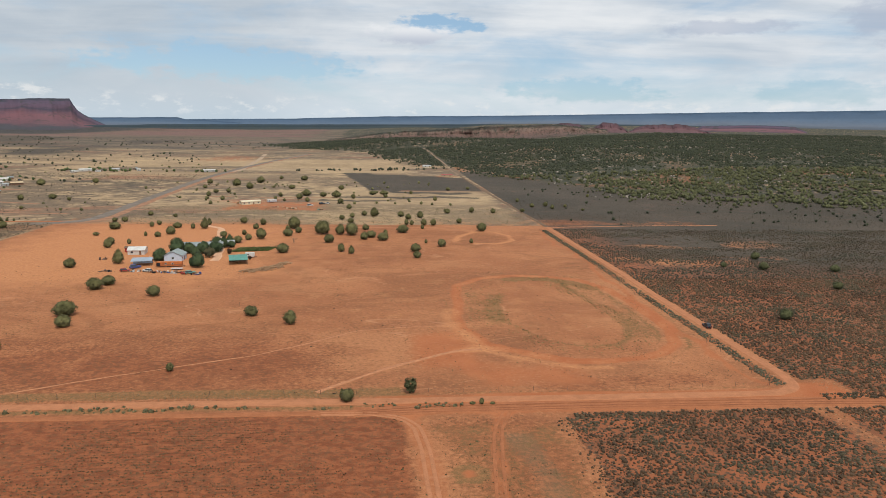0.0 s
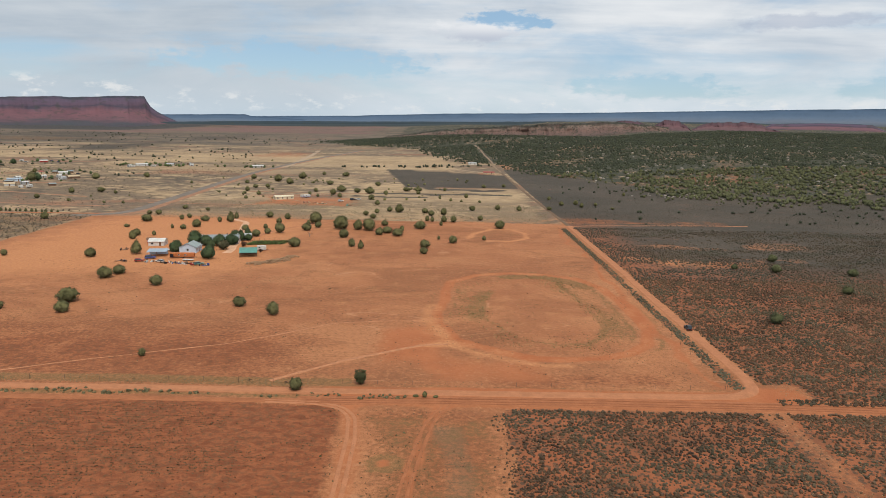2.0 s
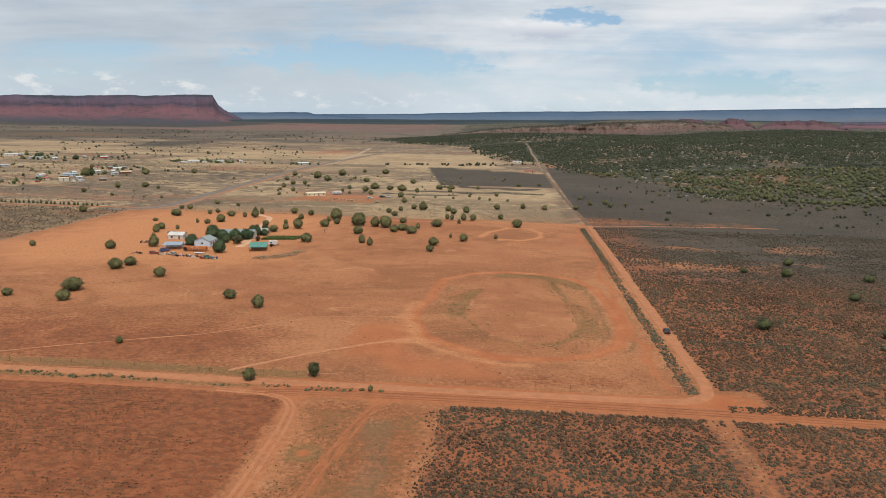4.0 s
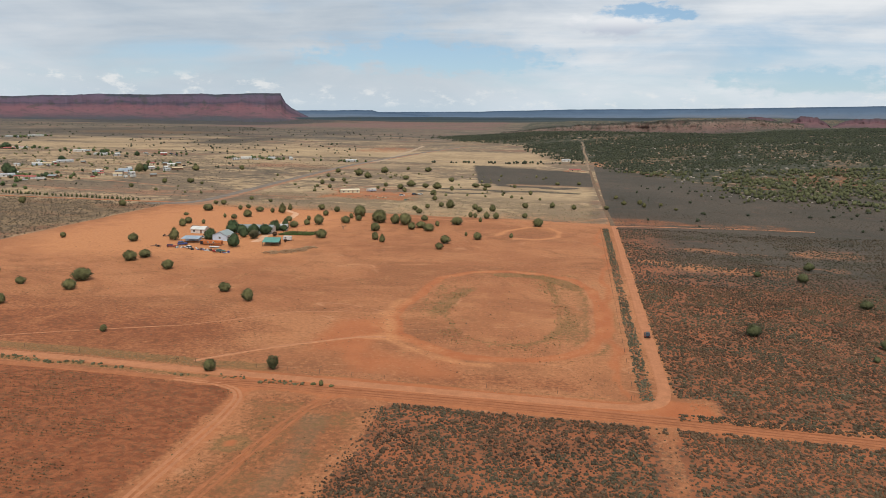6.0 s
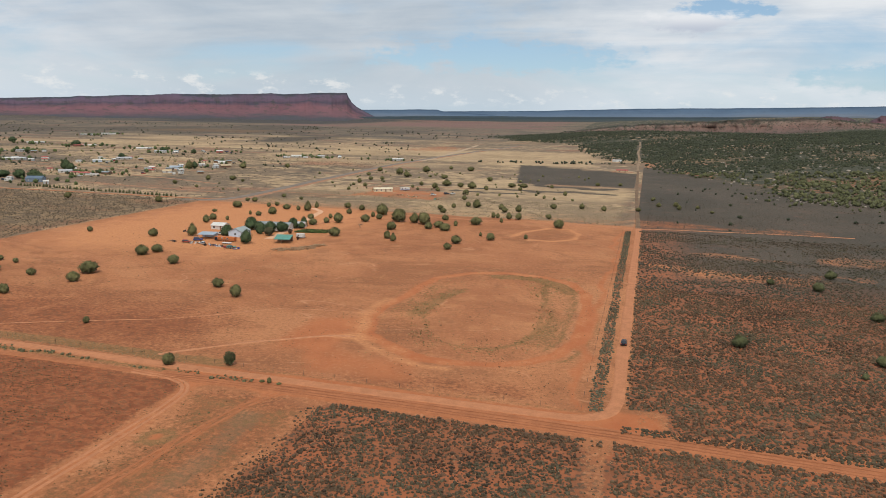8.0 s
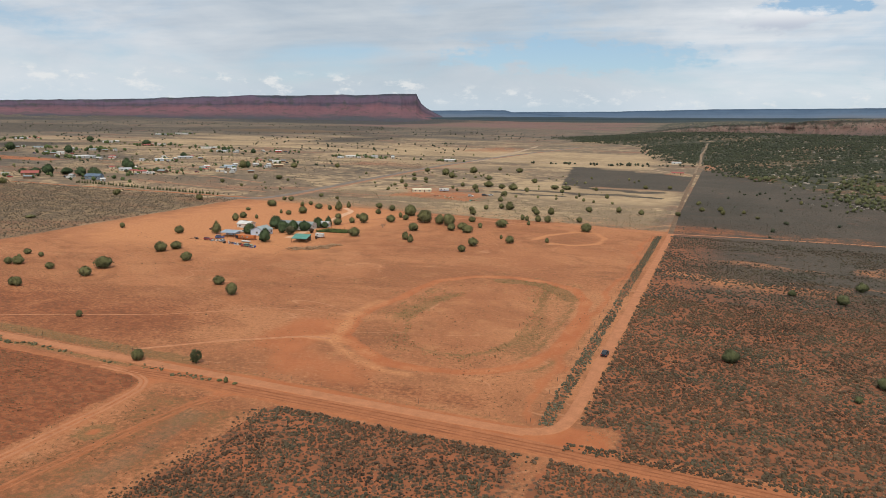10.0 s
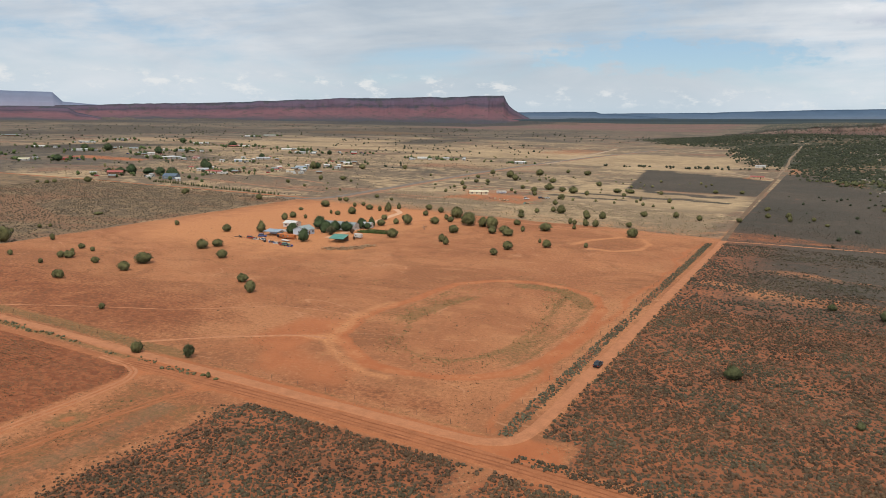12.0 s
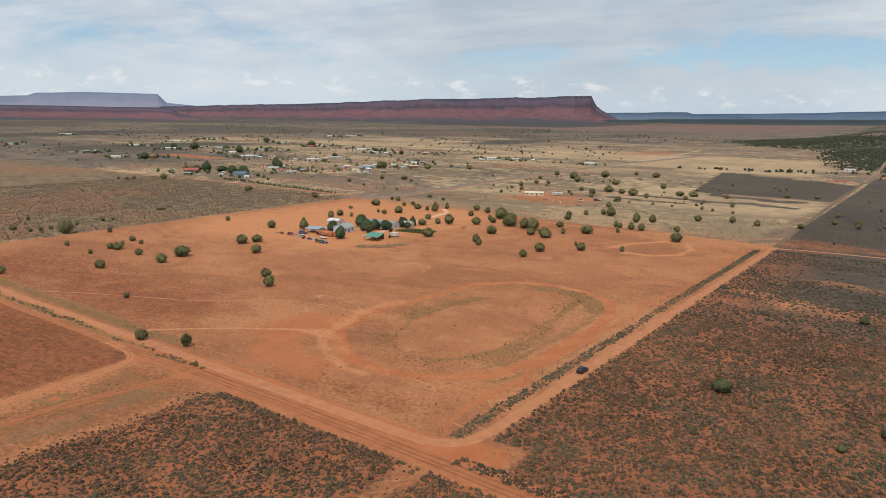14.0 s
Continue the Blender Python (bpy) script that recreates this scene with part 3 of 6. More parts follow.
attribute(mesh, "dust_and_sun", np.clip(dust_and_sun, 0, 1))
# haze mask: grows with distance; the second term is a grey western patch
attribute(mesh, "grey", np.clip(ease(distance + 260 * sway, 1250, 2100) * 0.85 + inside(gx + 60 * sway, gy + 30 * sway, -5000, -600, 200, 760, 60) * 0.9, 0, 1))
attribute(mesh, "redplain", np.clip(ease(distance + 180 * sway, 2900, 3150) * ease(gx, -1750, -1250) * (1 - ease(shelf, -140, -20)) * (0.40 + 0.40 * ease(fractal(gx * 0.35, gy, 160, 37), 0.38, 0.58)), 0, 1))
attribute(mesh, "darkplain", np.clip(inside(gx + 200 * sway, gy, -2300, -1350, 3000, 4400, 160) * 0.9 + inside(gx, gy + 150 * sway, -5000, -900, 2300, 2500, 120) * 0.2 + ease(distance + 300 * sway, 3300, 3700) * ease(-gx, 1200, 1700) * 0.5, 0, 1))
attribute(mesh, "wood", np.clip(ease(shelf, -15, 60) * ease(gy, 560, 760) * (0.55 + 0.45 * ease(patchy, 0.35, 0.6)), 0, 1))
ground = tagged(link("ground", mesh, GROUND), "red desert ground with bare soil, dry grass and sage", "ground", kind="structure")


# ---- roads ----
def smooth_line(pts, step):
    p = np.array(pts, float)
    s = np.r_[0, np.cumsum(np.hypot(*np.diff(p, axis=0).T))]
    t = np.arange(0, s[-1] + step / 2, step)
    line = np.stack([np.interp(t, s, p[:, i]) for i in (0, 1)], -1)
    for _ in range(6):
        line[1:-1] = (line[:-2] + 2 * line[1:-1] + line[2:]) / 4
    return line


def road(name, pts, width, mat, label, rise=0.06, step=1.5, ragged=0.5, seed=1, ruts=True):
    line = smooth_line(pts, step)
    d = np.gradient(line, axis=0)
    d /= np.hypot(*d.T)[:, None]
    side = np.stack([d[:, 1], -d[:, 0]], -1)
    across = np.array([-0.5, -0.43, -0.27, -0.18, -0.08, 0.08, 0.18, 0.27, 0.43, 0.5])
    lift = np.array([-0.12, 0.02, 0.01, -0.03, 0.02, 0.02, -0.03, 0.01, 0.02, -0.12]) if ruts else np.array([-0.15, 0.02, 0.05, 0.07, 0.09, 0.09, 0.07, 0.05, 0.02, -0.15])
    lift = lift * min(1.0, width / 3)
    k = np.arange(len(line)) * step
    wl = width + ragged * 2 * (fractal(k, k * 0 + seed * 50.0, 9, int(seed)) - 0.5) * 2
    wr = width + ragged * 2 * (fractal(k, k * 0 - seed * 50.0, 9, int(seed) + 3) - 0.5) * 2
    w = np.where(across[None] < 0, wl[:, None], wr[:, None]) * across[None]
    x = line[:, 0, None] + side[:, 0, None] * w
    y = line[:, 1, None] + side[:, 1, None] * w
    return tagged(link(name, grid_mesh(name, x, y, height(x, y) + rise + lift[None]), mat), label, "road", kind="structure")


road("dirt_road_red", [(-6, 157.6), (10, 158.6), (60, 159.3), (110, 158.5), (165, 156.5), (420, 152)], 6.2, ROAD_RED, "wide graded red dirt road", 0.05, 2.0, 0.5, 2)
road("headland_track", [(-420, 157.2), (-60, 157.0), (-20, 157.2), (2, 157.8)], 2.8, ROAD_RED, "narrow red dirt track along a tilled field", 0.05, 2.0, 0.4, 27)
road("dirt_road_pale", [(-420, 163.5), (-87, 164), (-23, 164), (18, 164.3), (60, 164), (96, 164.3), (103.5, 164.6)], 3.9, ROAD_DUST, "pale packed dirt road with wheel ruts", 0.09, 1.5, 0.4, 3)
road("dirt_road_north", [(99, 164.4), (104, 164.8), (107.6, 166.6), (110, 169.8), (111.2, 175), (111.4, 227), (111.7, 306), (112.2, 440), (112, 460)], 3.5, ROAD_DUST, "pale dirt road between fence and sagebrush", 0.12, 1.5, 0.4, 13)
for off in (-1.6, -0.3, 1.5):
    road("wheel_rut", [(-4, 157.4 + 0.6 * off), (10, 158.6 + off), (60, 159.3 + off), (110, 158.5 + off), (165, 156.5 + off), (300, 153.8 + off)], 0.5, ROAD_RUT, "darker rut pressed into the graded road", 0.085, 2.0, 0.3, 41 + off, False)
road("farm_track", NORTH_LANE, 3.0, ROAD_TAN, "narrow tan dirt lane running through the sage", 0.08, 3.0, 0.5, 4)
for side in (-0.85, 0.85):
    road("wheel_rut", [(10.2 + side, 85), (10 + side, 118), (9.6 + side, 138), (8.2 + side * 0.9, 149), (5 + side * 0.6, 154 + 0.6 * side), (-2, 156.6 + 0.7 * side), (-14, 157.1 + 0.8 * side)], 0.95, ROAD_DUST, "pale wheel rut in a field track", 0.05, 1.0, 0.12, 5 + side, False)
    road("wheel_rut", [(20 + side, 90), (22.5 + side, 120), (26.2 + side, 146), (30 + side, 156)], 0.8, ROAD_RED, "red wheel rut in a field track", 0.05, 1.0, 0.2, 15 + side, False)
road("east_lane", [(236, 472), (201, 471), (160, 464.5), (128, 460.5), (112, 457)], 1.9, ROAD_WASH, "narrow pale dirt lane through the sage", 0.08, 2.0, 0.5, 26)
road("paddock_lane", [(113, 457), (60, 460), (15, 453), (-20, 455), (-44, 452), (-62, 436), (-74, 415), (-78, 395), (-86, 378)], 3.2, ROAD_DUST, "dusty lane along the paddock", 0.07, 2.0, 0.5, 6)
road("ranch_lane", [(-80, 343), (-80, 352), (-82, 362), (-84, 378), (-87, 392), (-90, 402), (-95, 428), (-99, 450), (-112, 462)], 4.4, ROAD_SAND, "pale sandy lane into the ranch yard", 0.08, 2.0, 0.8, 16)
road("paved_road", HIGHWAY, 9.5, ASPHALT, "worn grey-brown two-lane paved road", 0.10, 4.0, 0.8, 7, False)
road("road_shoulder", [(x + 7.5, y) for x, y in HIGHWAY], 7.0, SHOULDER, "red dirt shoulder beside the paved road", 0.05, 4.0, 1.8, 8)
road("west_lane", [(-195, 478), (-260, 474), (-330, 472), (-420, 470), (-640, 455)], 4.5, ROAD_RED, "red dirt lane beside a row of young trees", 0.06, 3.0, 0.6, 9)
for lane, wide in (([(-393, 541), (-330, 530), (-267, 521), (-220, 518)], 4.5), ([(-419, 619), (-350, 602), (-265, 575)], 5.0), ([(-202, 545), (-158, 542), (-113, 543)], 4.0), ([(-640, 700), (-520, 690), (-430, 676), (-330, 690)], 6.0), ([(-150, 640), (-90, 634), (-40, 640)], 4.0)):
    road("side_lane", lane, wide, SHOULDER, "narrow red dirt lane across the plain", 0.06, 3.0, 1.2, int(wide * 2))
road("gravel_lane", [(-196, 960), (-190, 985), (-214, 1302), (-233, 1480)], 8.0, ROAD_PALE, "pale gravel lane across dry grass", 0.08, 5.0, 0.8, 10)
road("north_road", [(-190, 1000), (-60, 1027), (30, 1052), (82, 1078)], 6.0, ROAD_PALE, "pale dirt road along a straw field", 0.08, 5.0, 0.8, 11)
road("field_lane", [(24, 1008), (66, 957), (100, 921)], 4.0, ROAD_PALE, "pale dirt lane beside a dark field", 0.08, 4.0, 0.8, 12)
road("woodland_lane", [(104, 935), (103, 1040), (104, 1120), (99, 1250), (101, 1400), (97, 1660)], 3.0, ROAD_LANE, "narrow dirt lane through the woods", 0.14, 6.0, 0.9, 14)


# pale washes and stock trails worn across the field
road("stock_trail", STOCK_TRAIL, 1.7, ROAD_WASH, "pale worn trail across a bare field", 0.04, 1.0, 0.8, 31, False)
road("stock_trail", FIELD_TRAIL, 0.5, ROAD_WASH, "thin pale trail across a bare field", 0.04, 1.0, 0.55, 37, False)


# ---- far cliffs and plateaus ----
def strata(name, bands, streaks=0.6, brush=0.05, dots=0.5, scale=1.0):
    """Layered rock: colours by height above the foot, with upright streaks and rubble."""
    m, n, shader = material(name, 0.95)
    p = place(n)
    level = n.attr("level").outputs["Fac"]
    rough = n.noise(p, 0.006 * scale, 6, 0.62, stretch=(1.0, 1.0, 2.0))
    lines = n.noise(p, 0.03 * scale, 6, 0.65, stretch=(0.05, 0.05, 4.0))
    f = n.math("ADD", level, n.math("ADD", n.math("MULTIPLY", n.math("SUBTRACT", rough, 0.5), 0.45), n.math("MULTIPLY", n.math("SUBTRACT", lines, 0.5), 0.20)))
    ramp = n.add("ShaderNodeValToRGB", {0: f})
    while len(ramp.color_ramp.elements) < len(bands):
        ramp.color_ramp.elements.new(0.5)
    for e, (at, colour) in zip(ramp.color_ramp.elements, bands):
        e.position, e.color = at, (*colour, 1)
    upright = n.noise(p, 0.006 * scale, 8, 0.68, stretch=(1.0, 1.0, 0.8))
    spots = n.step(n.noise(p, brush, 6, 0.66), 0.54, 0.62)
    c = n.mix(n.step(upright, 0.35, 0.7, 0.0, streaks), ramp.outputs[0], tuple(v * 0.62 for v in bands[len(bands) // 2][1]))
    c = n.mix(n.math("MULTIPLY", spots, dots), c, (0.05, 0.055, 0.045))
    n.put(shader.inputs["Base Color"], c)
    return m


CENTRE = (100.0, 20.0)
SLOPES = {}


def ridge(name, skyline, reach, depth, mat, label, foot=-4.0, cliff=0.45, rugged=60.0, seed=1, steps=420, category="mesa", cap=1.0, bay=220.0, jag=4.0):
    """A long escarpment: skyline gives bearing and height in degrees as seen from the plan's centre, reach its brink's distance."""
    bs, es = np.array(skyline, float).T
    b = np.linspace(bs[0], bs[-1], steps)
    e = np.interp(b, bs, es)
    arc = np.radians(b) * reach
    top = 69 + reach * np.tan(np.radians(e)) + jag * (fractal(arc, arc * 0, bay * 0.5, seed + 5, 4) - 0.5)
    low = height(CENTRE[0] + (reach - depth) * np.sin(np.radians(b)), CENTRE[1] + (reach - depth) * np.cos(np.radians(b))) + foot
    top = np.maximum(top, low + 1.0)
    across = np.array([0.0, 0.15, 0.35, 0.55, 0.72, 0.80, 0.83, 0.86, 0.90, 0.95, 1.0, 1.15, 1.5])
    rise = np.array([-0.05, 0.06, 0.17, 0.30, 0.47, 0.55, 0.60, 0.78, 0.82, 0.97, 1.0, 1.0, 0.7])
    rise = np.where(across < 0.8, rise * cliff / 0.47, rise)
    rise = np.maximum.accumulate(np.minimum(rise[:11], 1.0)).tolist() + [cap, cap * 0.9 - 0.15]
    rr, zz, ll = [], [], []
    for k, (a, h) in enumerate(zip(across, rise)):
        push = rugged * (fractal(arc, arc * 0 + 3.0 * k, bay, seed, 5) - 0.5) * (0.5 if k == 0 else 1.5 if k < 11 else 0.8)
        push = push + min(0.12 * rugged, 0.03 * depth) * (fractal(arc, arc * 0 + 77.0 * k, bay * 0.22, seed + k, 3) - 0.5) * (1 if 0 < k < 11 else 0)
        rr.append(np.minimum(reach + depth * (a - 1) + push, 4860))
        zz.append(low + (top - low) * h)
        ll.append(np.full(steps, h))
    r, z, lev = np.array(rr), np.array(zz), np.array(ll)
    x, y = CENTRE[0] + r * np.sin(np.radians(b))[None], CENTRE[1] + r * np.cos(np.radians(b))[None]
    ob = tagged(new(name), label, category)
    ob.location = (float(x[0, steps // 2]), float(y[0, steps // 2]), float(z[0, steps // 2]))
    for piece, first, last in (("talus_slope", 0, 5), ("cliff_face", 5, 10), ("caprock", 10, 12)):
        rows = slice(first, last + 1)
        mesh = grid_mesh(piece, x[rows, ::-1] - ob.location.x, y[rows, ::-1] - ob.location.y, z[rows, ::-1] - ob.location.z)
        attribute(mesh, "level", lev[rows, ::-1])
        link(piece, mesh, mat, ob)
    SLOPES[name] = (x, y, z)
    return ob


# red strata, coloured darker for cloud shadow and more purple for haze
HAZED_RED_ROCK = strata("hazed_red_layered_rock", [(0.0, (0.058, 0.068, 0.074)), (0.14, (0.070, 0.066, 0.076)), (0.25, (0.158, 0.082, 0.092)), (0.46, (0.190, 0.090, 0.102)), (0.60, (0.130, 0.078, 0.098)), (0.67, (0.066, 0.060, 0.082)), (0.75, (0.122, 0.082, 0.114)), (0.90, (0.104, 0.078, 0.114)), (0.965, (0.050, 0.056, 0.074))], 0.45, 0.02, 0.45, 1.0)
# the blue and lilac of these two are distance haze put into the colour
HAZED_ROCK = strata("far_hazed_rock", [(0.0, (0.17, 0.20, 0.26)), (0.35, (0.27, 0.26, 0.33)), (0.6, (0.26, 0.27, 0.36)), (0.95, (0.17, 0.205, 0.29))], 0.3, 0.05, 0.0)
HAZED_PLATEAU = strata("far_hazed_plateau", [(0.0, (0.085, 0.095, 0.11)), (0.25, (0.130, 0.155, 0.195)), (0.5, (0.105, 0.148, 0.210)), (0.8, (0.082, 0.125, 0.190)), (0.97, (0.052, 0.086, 0.135))], 0.2, 0.05, 0.1)
BUTTE_ROCK = strata("red_butte_rock", [(0.0, (0.055, 0.048, 0.040)), (0.2, (0.140, 0.094, 0.078)), (0.5, (0.190, 0.116, 0.095)), (0.78, (0.240, 0.170, 0.136)), (0.92, (0.036, 0.042, 0.034))], 0.7, 0.045, 0.75, 4.0)
# maroon butte rock with a purplish haze mixed into its bands
HAZED_MAROON_ROCK = strata("hazed_maroon_rock", [(0.0, (0.095, 0.074, 0.072)), (0.3, (0.150, 0.086, 0.090)), (0.55, (0.170, 0.090, 0.098)), (0.8, (0.125, 0.074, 0.088)), (0.97, (0.082, 0.060, 0.070))], 0.5, 0.1, 0.3, 5.0)
# dark woods, shifted towards blue for haze
HAZED_WOOD = strata("dark_hazed_wood", [(0.0, (0.050, 0.058, 0.054)), (0.5, (0.042, 0.056, 0.062)), (0.95, (0.038, 0.056, 0.070))], 0.3)

ridge("plateau", [(-30, -0.3), (-24, -0.1), (-14.5, 0.05), (-8, 0.2), (-0.8, 0.50), (3, 0.58), (9, 0.72), (16.4, 0.94), (24, 1.15), (36.5, 1.42), (50, 1.5)], 4840, 380, HAZED_PLATEAU, "long plateau along the horizon, tinted blue-grey for haze", -6, 0.4, 20, 41, category="plateau")
ridge("far_mesa", [(-82, 0.5), (-70, 0.52), (-65.6, 0.66), (-65.1, 0.86), (-62, 0.98), (-57.1, 0.94), (-56.5, 0.30), (-54, 0.1), (-48, 0.1)], 4830, 260, HAZED_ROCK, "flat-topped mesa far away, tinted pale lilac for haze", -6, 0.35, 25, 43)
ridge("mesa", [(-57, 0.02), (-54, 0.12), (-50, 0.28), (-45, 0.45), (-40, 0.72), (-36.7, 0.90), (-33, 0.98), (-30.2, 1.08), (-29.4, 1.16), (-28.6, 1.10), (-25, 1.27), (-23.62, 1.32), (-23.45, 0.95), (-23.2, 0.52), (-22.8, 0.18), (-22.2, -0.12), (-21.4, -0.5)], 4660, 560, HAZED_RED_ROCK, "long dark red layered mesa with a sheer end", -6, 0.42, 130, 47, 1500, bay=170, jag=9)
ridge("far_tableland", [(-27, -0.2), (-24, 0.0), (-22.0, 0.02), (-19, 0.10), (-16.5, 0.14), (-15.9, 0.0), (-13, -0.12), (-9, -0.3)], 4780, 200, HAZED_PLATEAU, "low tableland beyond the mesa, tinted dark blue for haze", -6, 0.5, 20, 83, category="plateau")
ridge("low_mesa", [(-84, 0.1), (-72, 0.05), (-66, 0.0), (-60, -0.04), (-57, -0.03), (-56.1, -0.10), (-55.6, -0.45), (-54, -0.8)], 4250, 420, HAZED_RED_ROCK, "low red cliffs with a level top", -6, 0.4, 80, 53)
ridge("wooded_rise", [(-26, -0.62), (-20, -0.45), (-16, -0.35), (-8, -0.25), (0, -0.12), (6, 0.0), (14, 0.12), (22, 0.2), (26, 0.05)], 4500, 200, HAZED_WOOD, "dark wooded rise before the plateau", -6, 0.5, 30, 59, category="hill")
ridge("red_bench", [(-6.5, -1.5), (-5, -1.25), (-2, -0.85), (1, -0.60), (4, -0.40), (7, -0.22), (10, -0.05), (12.5, 0.02), (14, -0.1), (16, -0.3)], 2560, 150, BUTTE_ROCK, "pale red cliff band under a wooded bench", -3, 0.42, 110, 61, 900, "cliff", 1.04, bay=90, jag=7)
ridge("butte", [(11.5, -0.4), (12.0, 0.05), (12.6, 0.20), (13.6, 0.18), (14.2, -0.05), (14.7, -0.45)], 2620, 70, HAZED_MAROON_ROCK, "small rounded red butte", -3, 0.5, 26, 67, 160, "butte", bay=36, jag=9)
ridge("butte", [(14.6, -0.4), (15.2, 0.0), (15.7, 0.28), (16.8, 0.25), (17.2, -0.05), (17.7, -0.4)], 2680, 70, HAZED_MAROON_ROCK, "small rounded red butte", -3, 0.5, 26, 71, 160, "butte", bay=36, jag=9)
ridge("butte", [(17.8, -0.4), (18.6, -0.05), (19.2, 0.18), (21.5, 0.25), (22.4, 0.18), (23.2, -0.1), (24.2, -0.4)], 2760, 90, HAZED_MAROON_ROCK, "long broken red butte", -3, 0.5, 34, 73, 260, "butte", bay=42, jag=12)
ridge("low_butte", [(22.8, -0.3), (23.6, 0.15), (25, 0.22), (28.5, 0.24), (30.0, 0.20), (30.6, -0.1), (31.4, -0.5)], 3500, 150, HAZED_RED_ROCK, "low dark red mesa with a level top", -3, 0.5, 25, 79, 200, "mesa")


# ---- plants ----
def tri_mesh(name, verts, faces, tone, out=None):
    mesh = bpy.data.meshes.new(name)
    mesh.vertices.add(len(verts))
    mesh.vertices.foreach_set("co", np.asarray(verts, np.float32).ravel())
    faces_in(mesh, np.asarray(faces))
    attribute(mesh, "tone", tone)
    if out is None:
        out = np.tile(np.array([0.0, 0.0, 1.0]), (len(verts), 1))
    a = mesh.attributes.new("out", "FLOAT_VECTOR", "POINT")
    a.data.foreach_set("vector", np.asarray(out, np.float32).ravel())
    return mesh


def outward(rng, v, mid, jitter):
    """Which way the foliage at each vertex faces: away from the middle, loosely."""
    d = (v - mid) / np.maximum(np.linalg.norm(v - mid, axis=1)[:, None], 1e-4) + rng.normal(0, jitter, v.shape)
    return d / np.linalg.norm(d, axis=1)[:, None]


def ball(rng, rough=0.25, fine=2):
    """A lumpy closed form round the origin, of 80 triangles or, at fine 3, 320."""
    bm = bmesh.new()
    bmesh.ops.create_icosphere(bm, subdivisions=fine, radius=1.0)
    v = np.array([p.co[:] for p in bm.verts])
    f = np.array([[p.index for p in q.verts] for q in bm.faces])
    bm.free()
    return v * (1 + rough * (rng.random(len(v))[:, None] - 0.5)), f


def leaves(rng, centres, size, count):
    """Loose leaf sprays about each centre: triangles at all angles."""
    n = len(centres)
    c = np.repeat(centres, count, 0) + rng.normal(0, size * 0.55, (n * count, 3))
    corners = c[:, None] + rng.normal(0, size * 0.62, (n * count, 3, 3))
    return corners.reshape(-1, 3), np.arange(n * count * 3).reshape(-1, 3)


def crown_mesh(name, seed, kind):
    """A crown one metre high and wide, over the origin: a lobed body of foliage with leaf sprays all over its skin."""
    rng = np.random.default_rng(seed)
    n, per, size = (240, 5, 0.044) if kind != "bush" else (170, 5, 0.050)
    lobes = rng.normal(0, 1, (9, 3))
    lobes /= np.linalg.norm(lobes, axis=1)[:, None]
    lift, mid = 0.475, 0.49

    def shaped(d, reach):
        """Directions and reaches to places in the crown."""
        bulge = (0.78 + 0.25 * np.clip((d @ lobes.T).max(1), 0, 1) ** 4) * reach
        z = d[:, 2] * bulge
        if kind == "cone":
            flat = 0.66 * (1.0 - 0.68 * np.clip(z * 0.5 + 0.5, 0, 1))
        elif kind == "open":
            flat = 0.50 * (0.85 + 0.25 * z)
        else:
            flat = 0.505 * (1.0 - 0.22 * np.clip(z, 0, 1) + 0.06 * np.clip(-z, 0, 1))
        return np.stack([d[:, 0] * bulge * flat, d[:, 1] * bulge * flat, np.maximum(mid + z * lift / 0.95, 0.06 + 0.05 * rng.random(len(z)))], -1)

    d = rng.normal(0, 1, (n, 3))
    d /= np.linalg.norm(d, axis=1)[:, None]
    if kind == "open":
        pos = shaped(d, 0.55 + 0.45 * rng.random(n))
        size, per = 0.06, 8
    else:
        pos = shaped(d, 0.92 + 0.17 * rng.random(n))
    v, f = leaves(rng, pos, size, per)
    tone = np.repeat(np.clip(rng.normal(0.5, 0.14, len(pos)), 0, 1), per * 3)
    if kind != "open":
        hv, hf = ball(rng, 0.0, 3)
        hv = shaped(hv, 0.80 + 0.26 * rng.random(len(hv)))
        f = np.concatenate([f, hf + len(v)])
        v = np.concatenate([v, hv])
        tone = np.r_[tone, np.clip(rng.normal(0.46, 0.16, len(hv)), 0, 1)]
    return tri_mesh(name, v, f, tone, outward(rng, v, [0, 0, 0.10], 0.22))


def trunk_mesh(name, seed, top=0.6):
    """A tapered trunk with limbs leaning out of it."""
    rng = np.random.default_rng(seed)
    bm = bmesh.new()

    def limb(a, b, r0, r1):
        a, b = Vector(a), Vector(b)
        turn = (b - a).to_track_quat("Z", "Y").to_matrix().to_4x4()
        bmesh.ops.create_cone(bm, cap_ends=True, segments=6, radius1=r0, radius2=r1, depth=(b - a).length, matrix=Matrix.Translation((a + b) / 2) @ turn)

    lean = rng.normal(0, 0.03, 2)
    limb((0, 0, -0.03), (lean[0], lean[1], top * 0.45), 0.05, 0.036)
    limb((lean[0], lean[1], top * 0.42), (lean[0] * 2, lean[1] * 2, top), 0.036, 0.014)
    for k in range(4):
        a = k * 1.57 + rng.random()
        limb((lean[0], lean[1], top * (0.22 + 0.12 * k)), (0.26 * math.cos(a), 0.26 * math.sin(a), top * (0.7 + 0.1 * k)), 0.024, 0.008)
    mesh = bpy.data.meshes.new(name)
    bm.to_mesh(mesh)
    bm.free()
    return mesh


MODELS = {}


def model(kind, seed, leaf, label, name="juniper_tree", category="tree"):
    ob = new(name)
    tagged(ob, label, category)
    link("trunk", trunk_mesh("trunk", seed), BARK, ob)
    link("crown", crown_mesh("crown", seed, kind), leaf, ob)
    return ob


